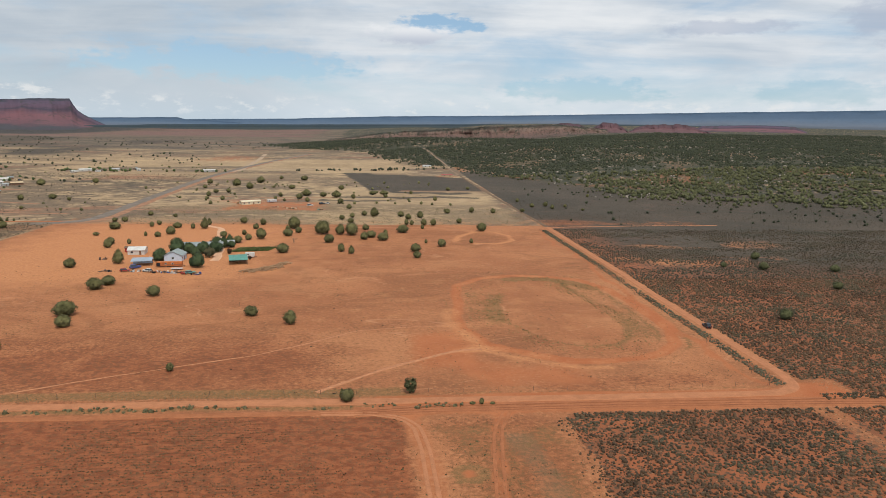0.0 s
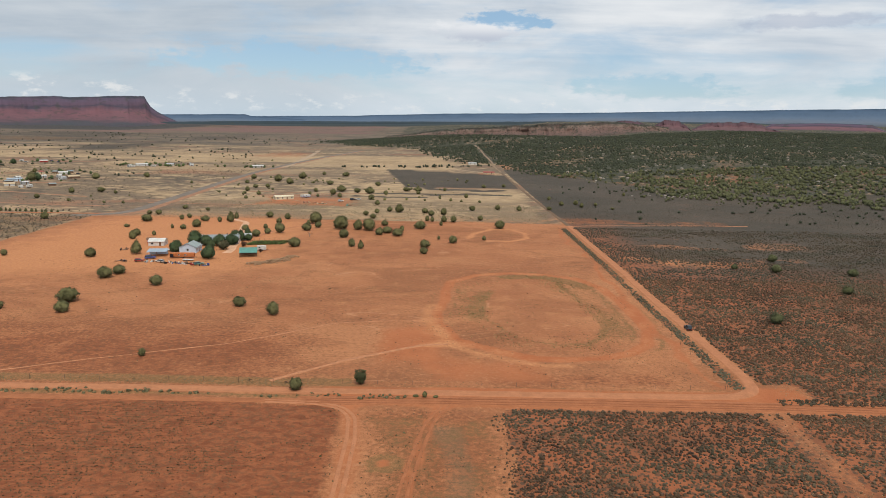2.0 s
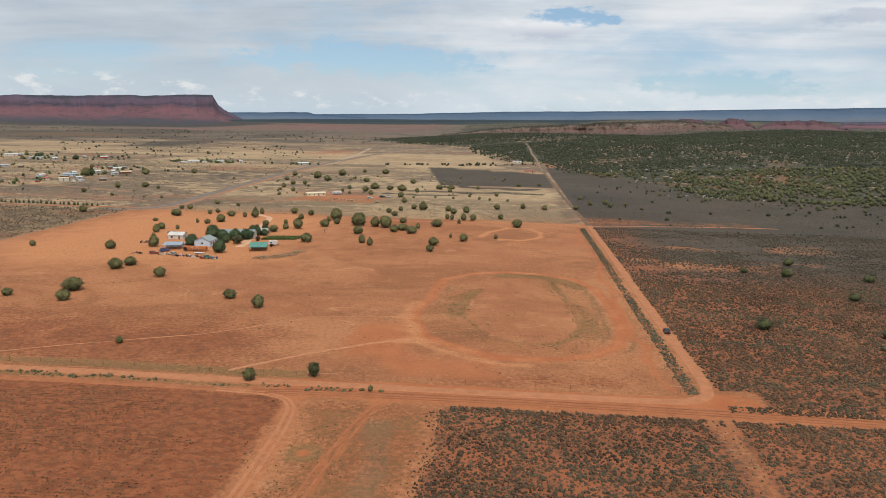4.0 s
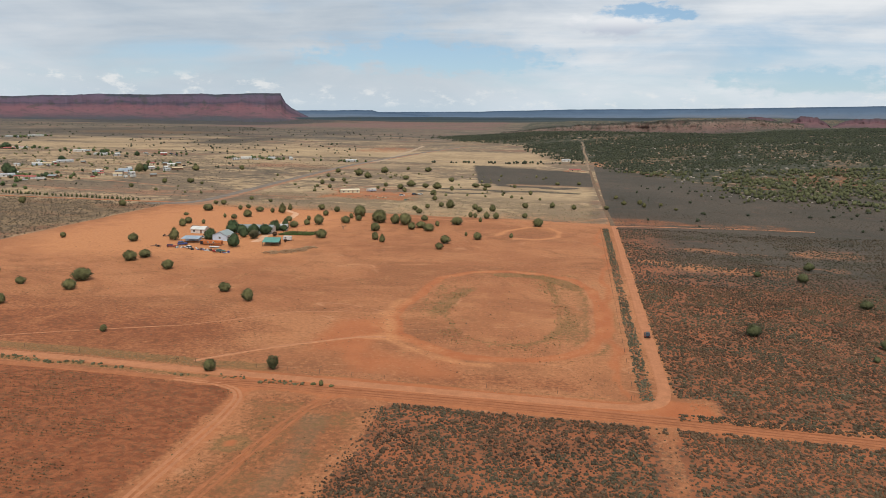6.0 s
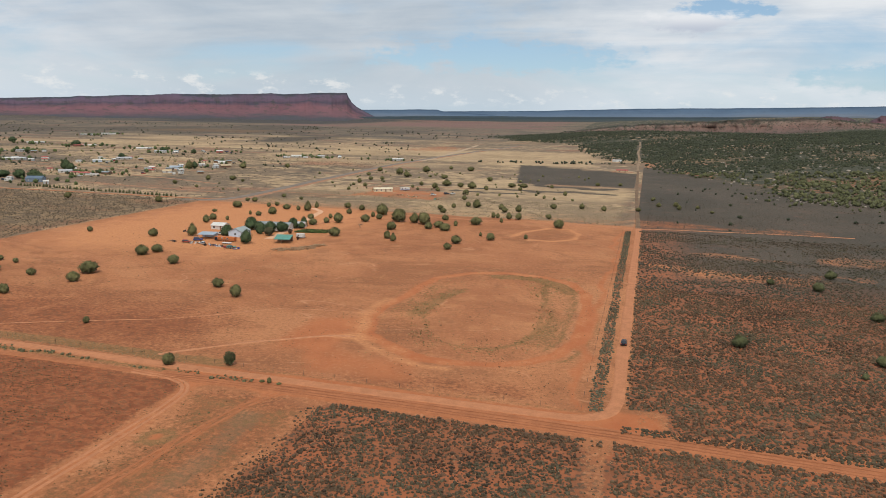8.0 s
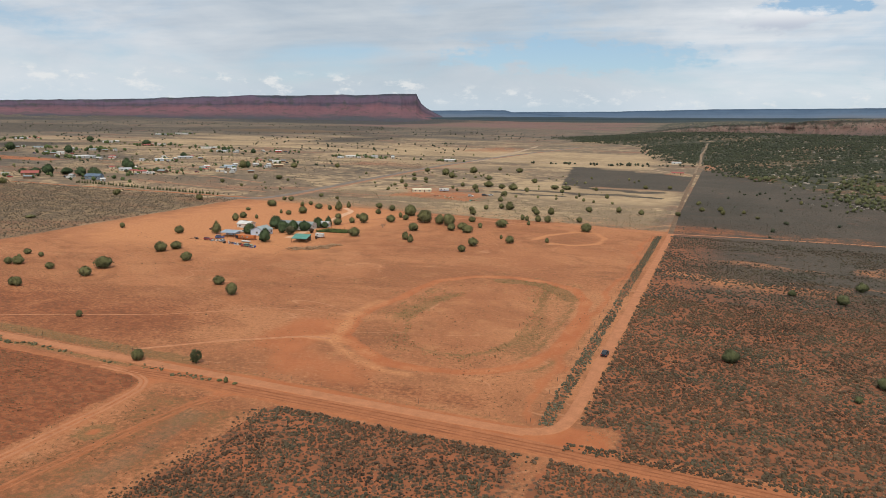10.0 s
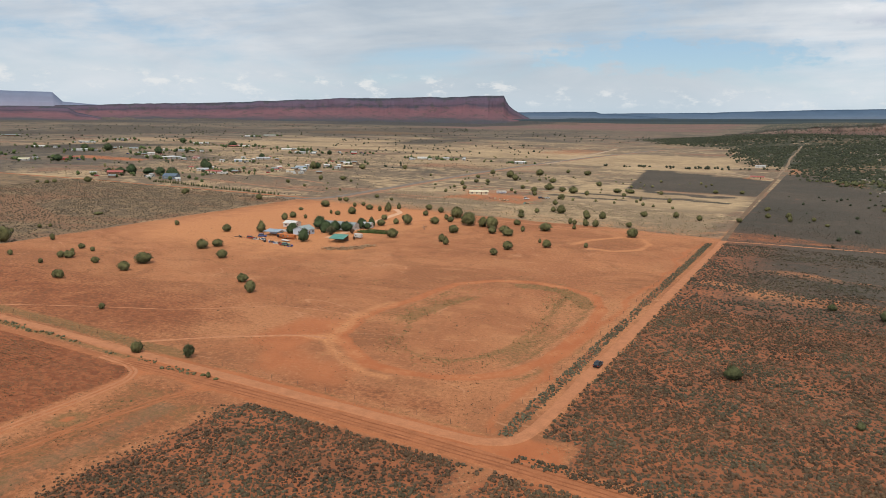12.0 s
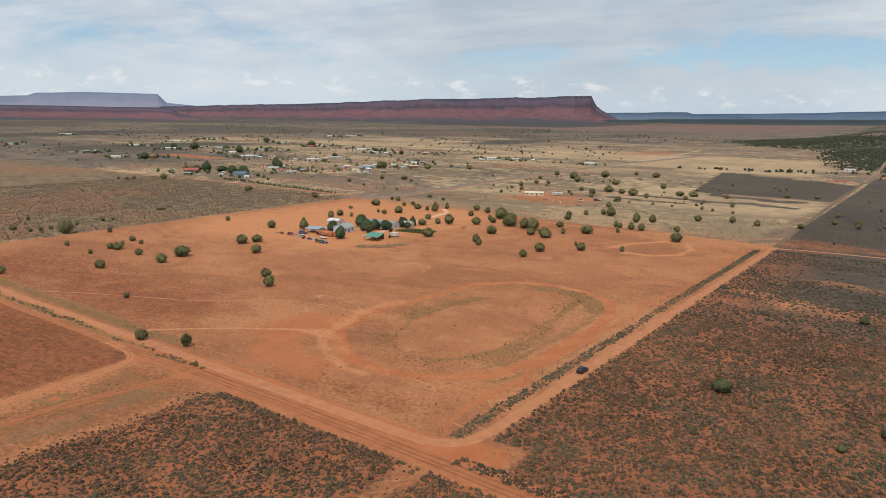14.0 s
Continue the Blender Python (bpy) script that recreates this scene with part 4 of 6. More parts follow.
def plant(kind, x, y, h, w, turn, leaf, label, name="juniper_tree", group="", choice=0):
    """Stand a tree of that height and width on the ground."""
    key = (kind, leaf.name, choice, label)
    where = pose(x, y, float(height(x, y)) - 0.03, 0, 0, turn) @ Matrix.Diagonal((w, w, h, 1))
    if key in MODELS:
        first = MODELS[key]
        ob = copy_thing(first, where @ Matrix.Diagonal((1 / first.scale.x, 1 / first.scale.y, 1 / first.scale.z, 1)))
    else:
        ob = MODELS[key] = model(kind, 100 + 7 * len(MODELS), leaf, label, name, "bush" if "bush" in name else "tree")
        ob.matrix_basis = where
    if group:
        ob["group"] = group
    return ob


dice = random.Random(5)


def juniper(x, y, h, w):
    tall = h > 1.15 * w
    label = "tall dark green juniper on bare soil" if tall else "round dark green juniper on bare red soil" if y < 460 else "round olive juniper among dry grass"
    plant("round" if not tall else "cone" if h > 1.3 * w else "round", x, y, h, w, dice.uniform(0, 360), JUNIPER, label, "juniper_tree", "scattered junipers", dice.randrange(4))


juniper(-181.4, 326.8, 3.2, 3.1)
juniper(-140.2, 327.3, 4.7, 4.9)
juniper(-112.9, 284.2, 5.2, 6.7)
juniper(-110.6, 292.2, 4.2, 5.7)
juniper(-86.6, 272.5, 4.1, 5.5)
juniper(-107.4, 245.1, 5.3, 7.8)
juniper(-102.6, 231.1, 4.6, 4.9)
juniper(-126.5, 234.1, 3.3, 3.7)
juniper(-111.8, 207.7, 4, 3.3)
juniper(-56.4, 187.7, 2.4, 2.2)
juniper(-44.8, 243.4, 3.8, 4.7)
juniper(-30.1, 233, 4.7, 4.6)
juniper(-121.9, 336.2, 7.2, 5.5)
juniper(-142.4, 378.9, 4.9, 4.1)
juniper(-145, 390.1, 4.3, 4.9)
juniper(-164, 420.1, 2.3, 3.4)
juniper(-135.8, 391.3, 2.9, 2.5)
juniper(-135.4, 417.7, 3, 2.2)
juniper(-127.9, 415.3, 3.4, 3.7)
juniper(-123.2, 425.4, 5.4, 6)
juniper(-143.6, 456.4, 3.3, 3.2)
juniper(-141.4, 463.9, 3.3, 3.3)
juniper(-126.5, 450.8, 4, 5.5)
juniper(-116.4, 448.8, 3.6, 3.1)
juniper(-109.1, 448.8, 7.2, 5.5)
juniper(-109.9, 464, 4.9, 3.2)
juniper(-90.9, 416.9, 3.7, 4.4)
juniper(-78.5, 394.9, 4.2, 5.5)
juniper(-80.3, 423.8, 3.4, 2.9)
juniper(-50, 363.6, 5.5, 6.3)
juniper(-74.9, 405.8, 3.9, 3.9)
juniper(-89.7, 472.5, 4.5, 4.9)
juniper(-77.4, 447.1, 3.9, 3.8)
juniper(-68.1, 408.5, 6.5, 6.3)
juniper(-75.8, 465.7, 4.1, 4.4)
juniper(-54.2, 418.9, 5.1, 5.7)
juniper(-56.7, 438.7, 3.8, 3)
juniper(-53.8, 448.2, 8.5, 8.3)
juniper(-49.2, 431.1, 3.7, 4.4)
juniper(-34.3, 426.9, 8.8, 9.3)
juniper(-28.6, 396.4, 5.1, 6)
juniper(-23.9, 426.1, 6.6, 5.7)
juniper(-16.9, 424, 7.9, 7.8)
juniper(-9.1, 408.5, 4.9, 4.8)
juniper(-5, 416.8, 4.2, 6.9)
juniper(1.8, 406.1, 4.8, 6.7)
juniper(3.3, 424.8, 3.6, 2.8)
juniper(-8.9, 444.7, 3.8, 4.4)
juniper(-26.3, 492.6, 3.7, 4.1)
juniper(-19.5, 476.8, 3.6, 4.7)
juniper(-19.5, 505.3, 3.8, 3.7)
juniper(-11.2, 515.6, 3.9, 4.2)
juniper(-3.9, 511.9, 6.4, 6.3)
juniper(-24.1, 554.5, 4.2, 4.1)
juniper(-33, 593.4, 4.5, 5.3)
juniper(14.6, 434, 5.1, 7.8)
juniper(27.3, 448.9, 3.3, 2.5)
juniper(17.8, 468.9, 3.9, 3)
juniper(21.1, 467.5, 3.5, 3)
juniper(15.1, 509.9, 4.2, 5)
juniper(20.1, 496.2, 4.1, 4.8)
juniper(29.2, 465.3, 4.6, 4.1)
juniper(28.8, 502.8, 5, 4.9)
juniper(35.7, 465.2, 4.6, 4.5)
juniper(50.5, 528, 4.3, 5)
juniper(70.6, 536.4, 4.3, 4.2)
juniper(64.9, 442, 5.4, 7)
juniper(53.9, 475.3, 3.9, 3.8)
juniper(34.2, 384.3, 4.5, 5)
juniper(26.2, 394.7, 2.6, 1.9)
juniper(52.1, 394.9, 2.9, 2.5)
juniper(18.9, 367.7, 4.7, 5.8)
juniper(18.9, 350.8, 3.9, 4.1)
juniper(-20.2, 367.4, 4.8, 3.7)
juniper(-14.7, 362.1, 4.7, 3.4)
juniper(-308.9, 445.5, 3.9, 5.1)
juniper(-229, 447.1, 5.1, 5)
juniper(-162.2, 445.3, 4.9, 6.8)
juniper(-173.9, 478, 3, 3.4)
juniper(-167.3, 477.2, 3.9, 4.2)
juniper(-161.1, 510.6, 3.2, 4)
juniper(-142.2, 503.1, 2.7, 3.1)
juniper(-291.2, 600.2, 5, 4.9)
juniper(-270.6, 610.2, 5, 6.5)
juniper(-296.6, 556.9, 4.2, 4.1)
juniper(-262.8, 541.3, 3, 2.9)
juniper(-253.6, 600.3, 3.3, 3.2)
juniper(-383, 700.3, 9.1, 8.9)
juniper(-437.5, 800.7, 5.2, 5.8)
juniper(-335.9, 734.5, 6.7, 8.5)
juniper(-295.5, 765.6, 6.1, 6)
juniper(86.5, 533.1, 3.8, 4.2)
juniper(110.7, 539.9, 3.4, 4.2)
juniper(125.5, 573.3, 3.6, 4)
juniper(138.4, 578.8, 4.1, 4.4)
juniper(140.1, 562.1, 3.9, 3.4)
juniper(154, 574.8, 2.7, 3)
juniper(162.6, 551.8, 2.1, 3.3)
juniper(198.4, 660.1, 3.5, 2.9)
juniper(-152, 643.1, 4.5, 4.4)
juniper(-173.5, 720.1, 3.7, 4.9)
juniper(-180.3, 773, 5.3, 6.5)
juniper(-147.9, 748.6, 7.7, 8.8)
juniper(-129.8, 720, 6.8, 7.2)
juniper(-129.9, 790.8, 7.4, 9.2)
juniper(-114.9, 843.9, 4.2, 4.9)
juniper(-86.9, 831, 5.5, 9.5)
juniper(-51, 645.1, 4.9, 6.3)
juniper(-70.1, 625.5, 5.3, 6.2)
juniper(-61.4, 604.2, 4.1, 4)
juniper(-87.9, 719.6, 4.8, 7.1)
juniper(-67.1, 654.3, 6.1, 8.6)
juniper(-38.9, 640, 6.4, 8.4)
juniper(-23.7, 631.4, 4.7, 4.1)
juniper(-38.9, 716.6, 5.3, 5.8)
juniper(-89.3, 643.8, 4.4, 4.3)
juniper(-90.5, 621.4, 3.2, 3.1)
juniper(-142.2, 679.4, 4.1, 4.6)
juniper(-152.5, 674.4, 4.1, 5.1)
juniper(-133.3, 612.1, 3.7, 4.2)
juniper(69.5, 718.6, 3.4, 5.1)
juniper(122, 618.2, 2.9, 3.3)
juniper(91.1, 728.8, 3.5, 4.5)
juniper(29.7, 677.2, 3.3, 3.8)
juniper(-6.4, 665.9, 4.4, 7.5)
juniper(3.6, 670.6, 3.8, 8.6)
juniper(5.2, 644.6, 3.2, 4.1)
juniper(48.7, 620.8, 4, 3.9)
juniper(121, 613.6, 2.9, 2.8)
juniper(-210.6, 240.8, 8.4, 8.2)
juniper(-243.7, 227, 3, 4.2)
juniper(-230.9, 230.6, 2.3, 2.6)
juniper(-228.7, 235, 2.9, 2.6)
juniper(-230.3, 241.4, 2.3, 2.6)
juniper(-235.2, 258.8, 2.8, 2.4)
juniper(-196.3, 258.1, 3.6, 2.9)
juniper(-162.9, 251.9, 2.8, 3.6)
juniper(-150.8, 233.4, 3.2, 3.7)
juniper(-146.9, 234.8, 3.8, 5.1)
juniper(-156.2, 242.7, 2.4, 2)
juniper(-146.1, 220.6, 2.5, 2.2)
juniper(-175.7, 224, 2.7, 2.6)
juniper(-114.6, 207.8, 3.6, 3.5)
juniper(-133.8, 176, 3.9, 3.8)
juniper(-152, 250.5, 2.4, 2.4)
juniper(-302.8, 437.8, 4.4, 4.4)
juniper(-257.2, 328.1, 2, 6.3)
juniper(-447.3, 451, 5.7, 6.7)
juniper(-467.4, 431.2, 3.4, 4.5)
juniper(-466.7, 423.8, 3.4, 4.4)
juniper(-477.5, 421.2, 2.8, 3.3)
juniper(-238.2, 276.7, 2.5, 2.5)
juniper(-236, 281.7, 2.2, 2.1)
juniper(-276.3, 249.2, 2.2, 2.5)


def scatter(name, x, y, size, tall, templates, mat, label, category, seed, sink=0.05, level=None):
    """Many small plants as one mesh. templates: (verts, faces) one metre wide and high."""
    rng = np.random.default_rng(seed)
    z = height(x, y) if level is None else level
    pick = rng.integers(0, len(templates), len(x))
    vs, fs, ts, faced, base = [], [], [], [], 0
    for k, (tv, tf) in enumerate(templates):
        m = pick == k
        n = int(m.sum())
        if not n:
            continue
        a = rng.uniform(0, 2 * math.pi, n)
        ca, sa, s, h = np.cos(a)[:, None], np.sin(a)[:, None], size[m][:, None], tall[m][:, None]
        px = x[m][:, None] + s * (tv[None, :, 0] * ca - tv[None, :, 1] * sa)
        py = y[m][:, None] + s * (tv[None, :, 0] * sa + tv[None, :, 1] * ca)
        pz = z[m][:, None] + h * (tv[None, :, 2] - sink)
        vs.append(np.stack([px, py, pz], -1).reshape(-1, 3))
        o = outward(rng, tv, [0, 0, -0.05], 0.25)
        faced.append(np.stack([o[None, :, 0] * ca - o[None, :, 1] * sa, o[None, :, 0] * sa + o[None, :, 1] * ca, np.broadcast_to(o[None, :, 2], px.shape)], -1).reshape(-1, 3))
        fs.append((tf[None] + (base + np.arange(n) * len(tv))[:, None, None]).reshape(-1, 3))
        ts.append((np.clip(rng.normal(0.5, 0.20, n) + 0.9 * (fractal(x[m], y[m], 22, seed + 9) - 0.5), 0, 1)[:, None] + rng.normal(0, 0.22, (1, len(tv)))).ravel())
        base += n * len(tv)
    mesh = tri_mesh(name, np.concatenate(vs), np.concatenate(fs), np.concatenate(ts), np.concatenate(faced))
    return tagged(link(name, mesh, mat), label, category, kind="stuff")


def tuft(seed, sides=6, sprays=8, size=0.17):
    """A low shrub: an uneven dome with a few leaf sprays standing out of it."""
    rng = np.random.default_rng(seed)
    rings = [[(0.0, 0.0, 0.66)]]
    for r, z in ((0.26, 0.50), (0.40, 0.15)):
        a0 = rng.uniform(0, 6.28)
        rings.append([(r * k * math.cos(a0 + 6.2832 * j / sides), r * k * math.sin(a0 + 6.2832 * j / sides), z * rng.uniform(0.75, 1.25)) for j, k in enumerate(rng.uniform(0.65, 1.3, sides))])
    v = np.array([p for ring in rings for p in ring])
    f = []
    for j in range(sides):
        k = (j + 1) % sides
        f += [(0, 1 + j, 1 + k), (1 + j, 1 + sides + j, 1 + sides + k), (1 + j, 1 + sides + k, 1 + k)]
    d = rng.normal(0, 1, (sprays, 3))
    d[:, 2] = np.abs(d[:, 2])
    d /= np.linalg.norm(d, axis=1)[:, None]
    c = d * [0.38, 0.38, 0.66] + [0, 0, 0.10]
    tv = (c[:, None] + rng.normal(0, size, (sprays, 3, 3)) * [1, 1, 0.8]).reshape(-1, 3)
    return np.concatenate([v, tv]), np.concatenate([np.array(f), np.arange(len(tv)).reshape(-1, 3) + len(v)])


def dome(seed, sides=5, sprays=9, size=0.14):
    """A rounded shrub: an uneven dome in three rings, with small leaf sprays on its skin."""
    rng = np.random.default_rng(seed)
    rings = ((0.30, 0.44), (0.38, 0.03))
    lobe = rng.uniform(0.65, 1.3, sides)
    v, f = [(rng.normal(0, 0.04), rng.normal(0, 0.04), 0.58)], []
    for k, (r, z) in enumerate(rings):
        for j in range(sides):
            a = 6.2832 * (j + 0.5 * (k % 2)) / sides
            q = r * lobe[j] * rng.uniform(0.9, 1.1)
            v.append((q * math.cos(a), q * math.sin(a), z * rng.uniform(0.82, 1.18)))
    for j in range(sides):
        k = (j + 1) % sides
        f.append((0, 1 + j, 1 + k))
        for b in range(len(rings) - 1):
            i0, i1 = 1 + b * sides, 1 + (b + 1) * sides
            f += [(i0 + j, i1 + j, i1 + k), (i0 + j, i1 + k, i0 + k)]
    tv, tf = spray(seed, sprays, size)
    return np.concatenate([np.array(v), tv]), np.concatenate([np.array(f), tf + len(v)])


def spray(seed, count, size):
    """Leaf sprays over a dome, with no core."""
    rng = np.random.default_rng(seed)
    d = rng.normal(0, 1, (count, 3))
    d[:, 2] = np.abs(d[:, 2])
    d /= np.linalg.norm(d, axis=1)[:, None]
    c = d * np.array([0.36, 0.36, 0.62]) * (0.7 + 0.3 * rng.random((count, 1))) + [0, 0, 0.12]
    v = (c[:, None] + rng.normal(0, size, (count, 3, 3)) * [1, 1, 0.8]).reshape(-1, 3)
    return v, np.arange(len(v)).reshape(-1, 3)


def lump(seed, count=16, size=0.20):
    """A far tree: a rough core with leaf sprays."""
    rng = np.random.default_rng(seed)
    bm = bmesh.new()
    if count > 8:
        bmesh.ops.create_icosphere(bm, subdivisions=1, radius=1.0)
    else:
        bmesh.ops.create_cone(bm, cap_ends=True, cap_tris=True, segments=5, radius1=1.0, radius2=0.62, depth=1.6)
        bmesh.ops.triangulate(bm, faces=bm.faces[:])
    v = np.array([p.co[:] for p in bm.verts])
    f = np.array([[p.index for p in q.verts] for q in bm.faces])
    bm.free()
    v = v * [0.36, 0.36, 0.38] * (1 + 0.75 * (rng.random((len(v), 1)) - 0.5)) + [0, 0, 0.42]
    tv, tf = spray(seed, count, size * 0.8)
    return np.concatenate([v, tv * [1, 1, 1.05]]), np.concatenate([f, tf + len(v)])


def spread(rng, x0, x1, y0, y1, per_m2, keep):
    """Random places in a rectangle, thinned by keep(x, y)."""
    n = int((x1 - x0) * (y1 - y0) * per_m2)
    x, y = rng.uniform(x0, x1, n), rng.uniform(y0, y1, n)
    m = rng.random(n) < keep(x, y)
    return x[m], y[m]


def settled(rng, x0, x1, y0, y1, pitch, keep):
    """Places that keep apart, as desert shrubs do: a jittered lattice, thinned by keep(x, y)."""
    x, y = np.meshgrid(np.arange(x0, x1, pitch), np.arange(y0, y1, pitch * 0.87))
    x = x + (np.arange(len(x)) % 2)[:, None] * pitch / 2 + rng.normal(0, 0.24 * pitch, x.shape)
    y = y + rng.normal(0, 0.24 * pitch, y.shape)
    x, y = x.ravel(), y.ravel()
    m = rng.random(len(x)) < keep(x, y)
    return x[m], y[m]


DOMES = [dome(k) for k in range(10)]
LOW_DOMES = [dome(30 + k, 5, 7, 0.15) for k in range(8)]
FINE_TUFTS = [tuft(80 + k, 3, 2, 0.24) for k in range(6)]
SMALL_TUFTS = [tuft(20 + k, 3, 5, 0.26) for k in range(6)]
LUMPS = [lump(40 + k, 13, 0.20) for k in range(6)]
PUFFS = [dome(90 + k, 5, 3, 0.16) for k in range(8)]
FAR_LUMPS = [lump(60 + k, 5, 0.28) for k in range(4)]


def sagebrush(seed, x0, x1, y0, y1, per_m2, keep, size=(0.45, 1.35), templates=DOMES, mat=SAGE, label="grey-green sagebrush on red soil"):
    rng = np.random.default_rng(seed)
    x, y = settled(rng, x0, x1, y0, y1, 1.07 / math.sqrt(per_m2), keep)
    s = size[0] + (size[1] - size[0]) * rng.random(len(x)) ** 1.5
    return scatter("sagebrush", x, y, s, s * rng.uniform(0.52, 0.80, len(x)) * (0.85 if mat is BRUSH else 1.0), templates, mat, label, "shrub", seed)


def seen(x, y):
    """Where the ground lies open to view east of the road."""
    return x < np.maximum(186, 0.78 * y + 4)


def clumpy(x, y):
    return seen(x, y) * (0.62 + 0.38 * ease(fractal(x, y, 5, 91), 0.36, 0.58)) * (0.72 + 0.28 * ease(fractal(x, y, 17, 90), 0.36, 0.5))


sagebrush(1, 42, 105, 96, 154, 1.45, lambda x, y: clumpy(x, y) * ease(x, 42, 47 + 4 * grain(x, y, 9, 2)))
sagebrush(2, 112, 195, 96, 154, 1.45, clumpy)
sagebrush(16, 46, 205, 151.5, 154, 0.8, lambda x, y: 0.4 + 0.6 * ease(grain(x, y, 6, 44), 0.3, 0.6), (0.8, 1.6))
sagebrush(17, 39, 49, 96, 152, 1.9, lambda x, y: (0.3 + 0.7 * ease(fractal(x, y, 9, 45), 0.3, 0.6)) * np.exp(-((x - 44.5) / 2.8) ** 2), (0.4, 1.0), LOW_DOMES)
sagebrush(15, 104, 112, 70, 150, 0.25, clumpy, (0.3, 0.8), LOW_DOMES)
sagebrush(3, 105.0, 108.2, 170, 446, 1.6, lambda x, y: 0.55 + 0.45 * ease(grain(x, y, 6, 4), 0.3, 0.6), (0.5, 1.35), DOMES, FENCE_SAGE, "grey-green brush along the fence")
sagebrush(4, 113.7, 240, 164, 300, 1.20, lambda x, y: clumpy(x, y) * ((x > 124) | (y > 174)), (0.50, 1.60))
sagebrush(5, 114, 365, 300, 452, 0.52, lambda x, y: clumpy(x, y) * (1 - 0.85 * inside(x, y, 122, 200, 382, 420, 8)) * (1 - 0.7 * ease(fractal(x * 0.5, y * 1.6, 24, 63), 0.52, 0.62)), (0.8, 1.9), LOW_DOMES, BRUSH)
sagebrush(7, -480, -209, 150, 470, 0.20, clumpy, (0.6, 1.8), LOW_DOMES, WEST_SAGE, "grey sagebrush and rabbitbrush on dry ground")
sagebrush(8, -175, 104, 468, 570, 0.16, clumpy, (0.35, 1.2), SMALL_TUFTS, LOW_WEED, "grey sagebrush on dry ground")
sagebrush(9, -170, 20, 160.0, 162.6, 0.85, lambda x, y: 0.12 + 0.88 * ease(fractal(x, y, 12, 12), 0.40, 0.58), (0.4, 2.0), DOMES, VERGE, "olive weeds and low bushes on the road verge")
sagebrush(10, -190, 104, 167.0, 173.4, 2.0, lambda x, y: ease(fractal(x, y, 11, 13), 0.34, 0.58) * (1 - 0.95 * ease(x, -12, 6)) * ease(-y, -173.5, -170), (0.2, 0.5), FINE_TUFTS, LOW_WEED, "grey-green weeds on the road verge")
sagebrush(11, -160, 100, 170, 330, 0.010, lambda x, y: ease(grain(x, y, 18, 15), 0.3, 0.8), (0.25, 0.8), SMALL_TUFTS, SAGE, "small dark weeds on bare soil")
rng = np.random.default_rng(12)
wx, wy = spread(rng, -150, 5, 86, 155, 1.7, lambda x, y: 0.12 + 0.88 * ease(fractal(x * 0.6, y, 9, 16), 0.40, 0.60))
wy = np.round(wy / 1.15) * 1.15 + rng.normal(0, 0.16, len(wy))
ws = rng.uniform(0.24, 0.56, len(wx))
scatter("stubble", wx, wy, ws, ws * 0.6, FINE_TUFTS, STUBBLE, "rows of dark stubble and weeds on tilled soil", "stubble", 12)
wx, wy = spread(rng, 18, 104, 190, 304, 1.7, lambda x, y: np.clip(np.exp(-(along(x, y, INNER) / 1.6) ** 2) * 0.45 + verge_of_oval(x, y) * 0.55 + np.exp(-(along(x, y, GRASSY) / 4.0) ** 4) * 0.7 + inside(x, y, 34, 46, 228, 285, 6) * 0.25 + 0.006, 0, 1) * ease(fractal(x, y, 7, 19), 0.30, 0.60))
ws = rng.uniform(0.25, 0.75, len(wx))
scatter("dry_weeds", wx, wy, ws, ws * 0.6, FINE_TUFTS, DRY, "straw-coloured dry weeds round the oval track", "weeds", 13)
wx, wy = spread(rng, 5, 44, 84, 153, 0.5, lambda x, y: ease(fractal(x, y, 8, 20), 0.40, 0.66) * (1 - np.exp(-((x - 10) / 2.0) ** 2)))
ws = rng.uniform(0.2, 0.5, len(wx))
scatter("dry_weeds", wx, wy, ws, ws * 0.6, FINE_TUFTS, STUBBLE, "small dry weeds on bare soil", "weeds", 14)
wx, wy = spread(rng, -150, 100, 168, 330, 0.30, lambda x, y: ease(fractal(x, y, 15, 22), 0.46, 0.66))
ws = rng.uniform(0.2, 0.55, len(wx))
scatter("dry_weeds", wx, wy, ws, ws * 0.5, FINE_TUFTS, STUBBLE, "thin brown weeds on the bare field", "weeds", 15)
sagebrush(13, 6, 42, 80, 154, 0.05, lambda x, y: ease(fractal(x, y, 10, 18), 0.4, 0.65), (0.2, 0.6), SMALL_TUFTS, GREEN, "small weeds on bare soil")
sagebrush(19, 116, 460, 462, 640, 0.10, lambda x, y: (x < 0.80 * y) * (0.2 + 0.8 * ease(fractal(x, y, 30, 46), 0.35, 0.6)), (0.6, 1.5), FINE_TUFTS, FLAT_SAGE, "grey sagebrush on a dark flat")
sagebrush(20, -760, -215, 480, 900, 0.030, lambda x, y: ease(fractal(x, y, 60, 47), 0.38, 0.58), (0.8, 2.2), FINE_TUFTS, BRUSH, "grey brush scattered over dry grass")
wx, wy = spread(rng, 40, 190, 96, 154, 0.6, lambda x, y: seen(x, y) * ease(fractal(x, y, 5, 23), 0.34, 0.6))
ws = rng.uniform(0.2, 0.5, len(wx))
scatter("dry_weeds", wx, wy, ws, ws * 0.6, FINE_TUFTS, GRASS, "dry tan grass between the sagebrush", "grass", 16)
wx, wy = spread(rng, 116, 200, 166, 250, 0.6, lambda x, y: seen(x, y) * ease(fractal(x, y, 5, 24), 0.34, 0.6))
ws = rng.uniform(0.25, 0.6, len(wx))
scatter("dry_weeds", wx, wy, ws, ws * 0.6, FINE_TUFTS, GRASS, "dry tan grass between the sagebrush", "grass", 17)
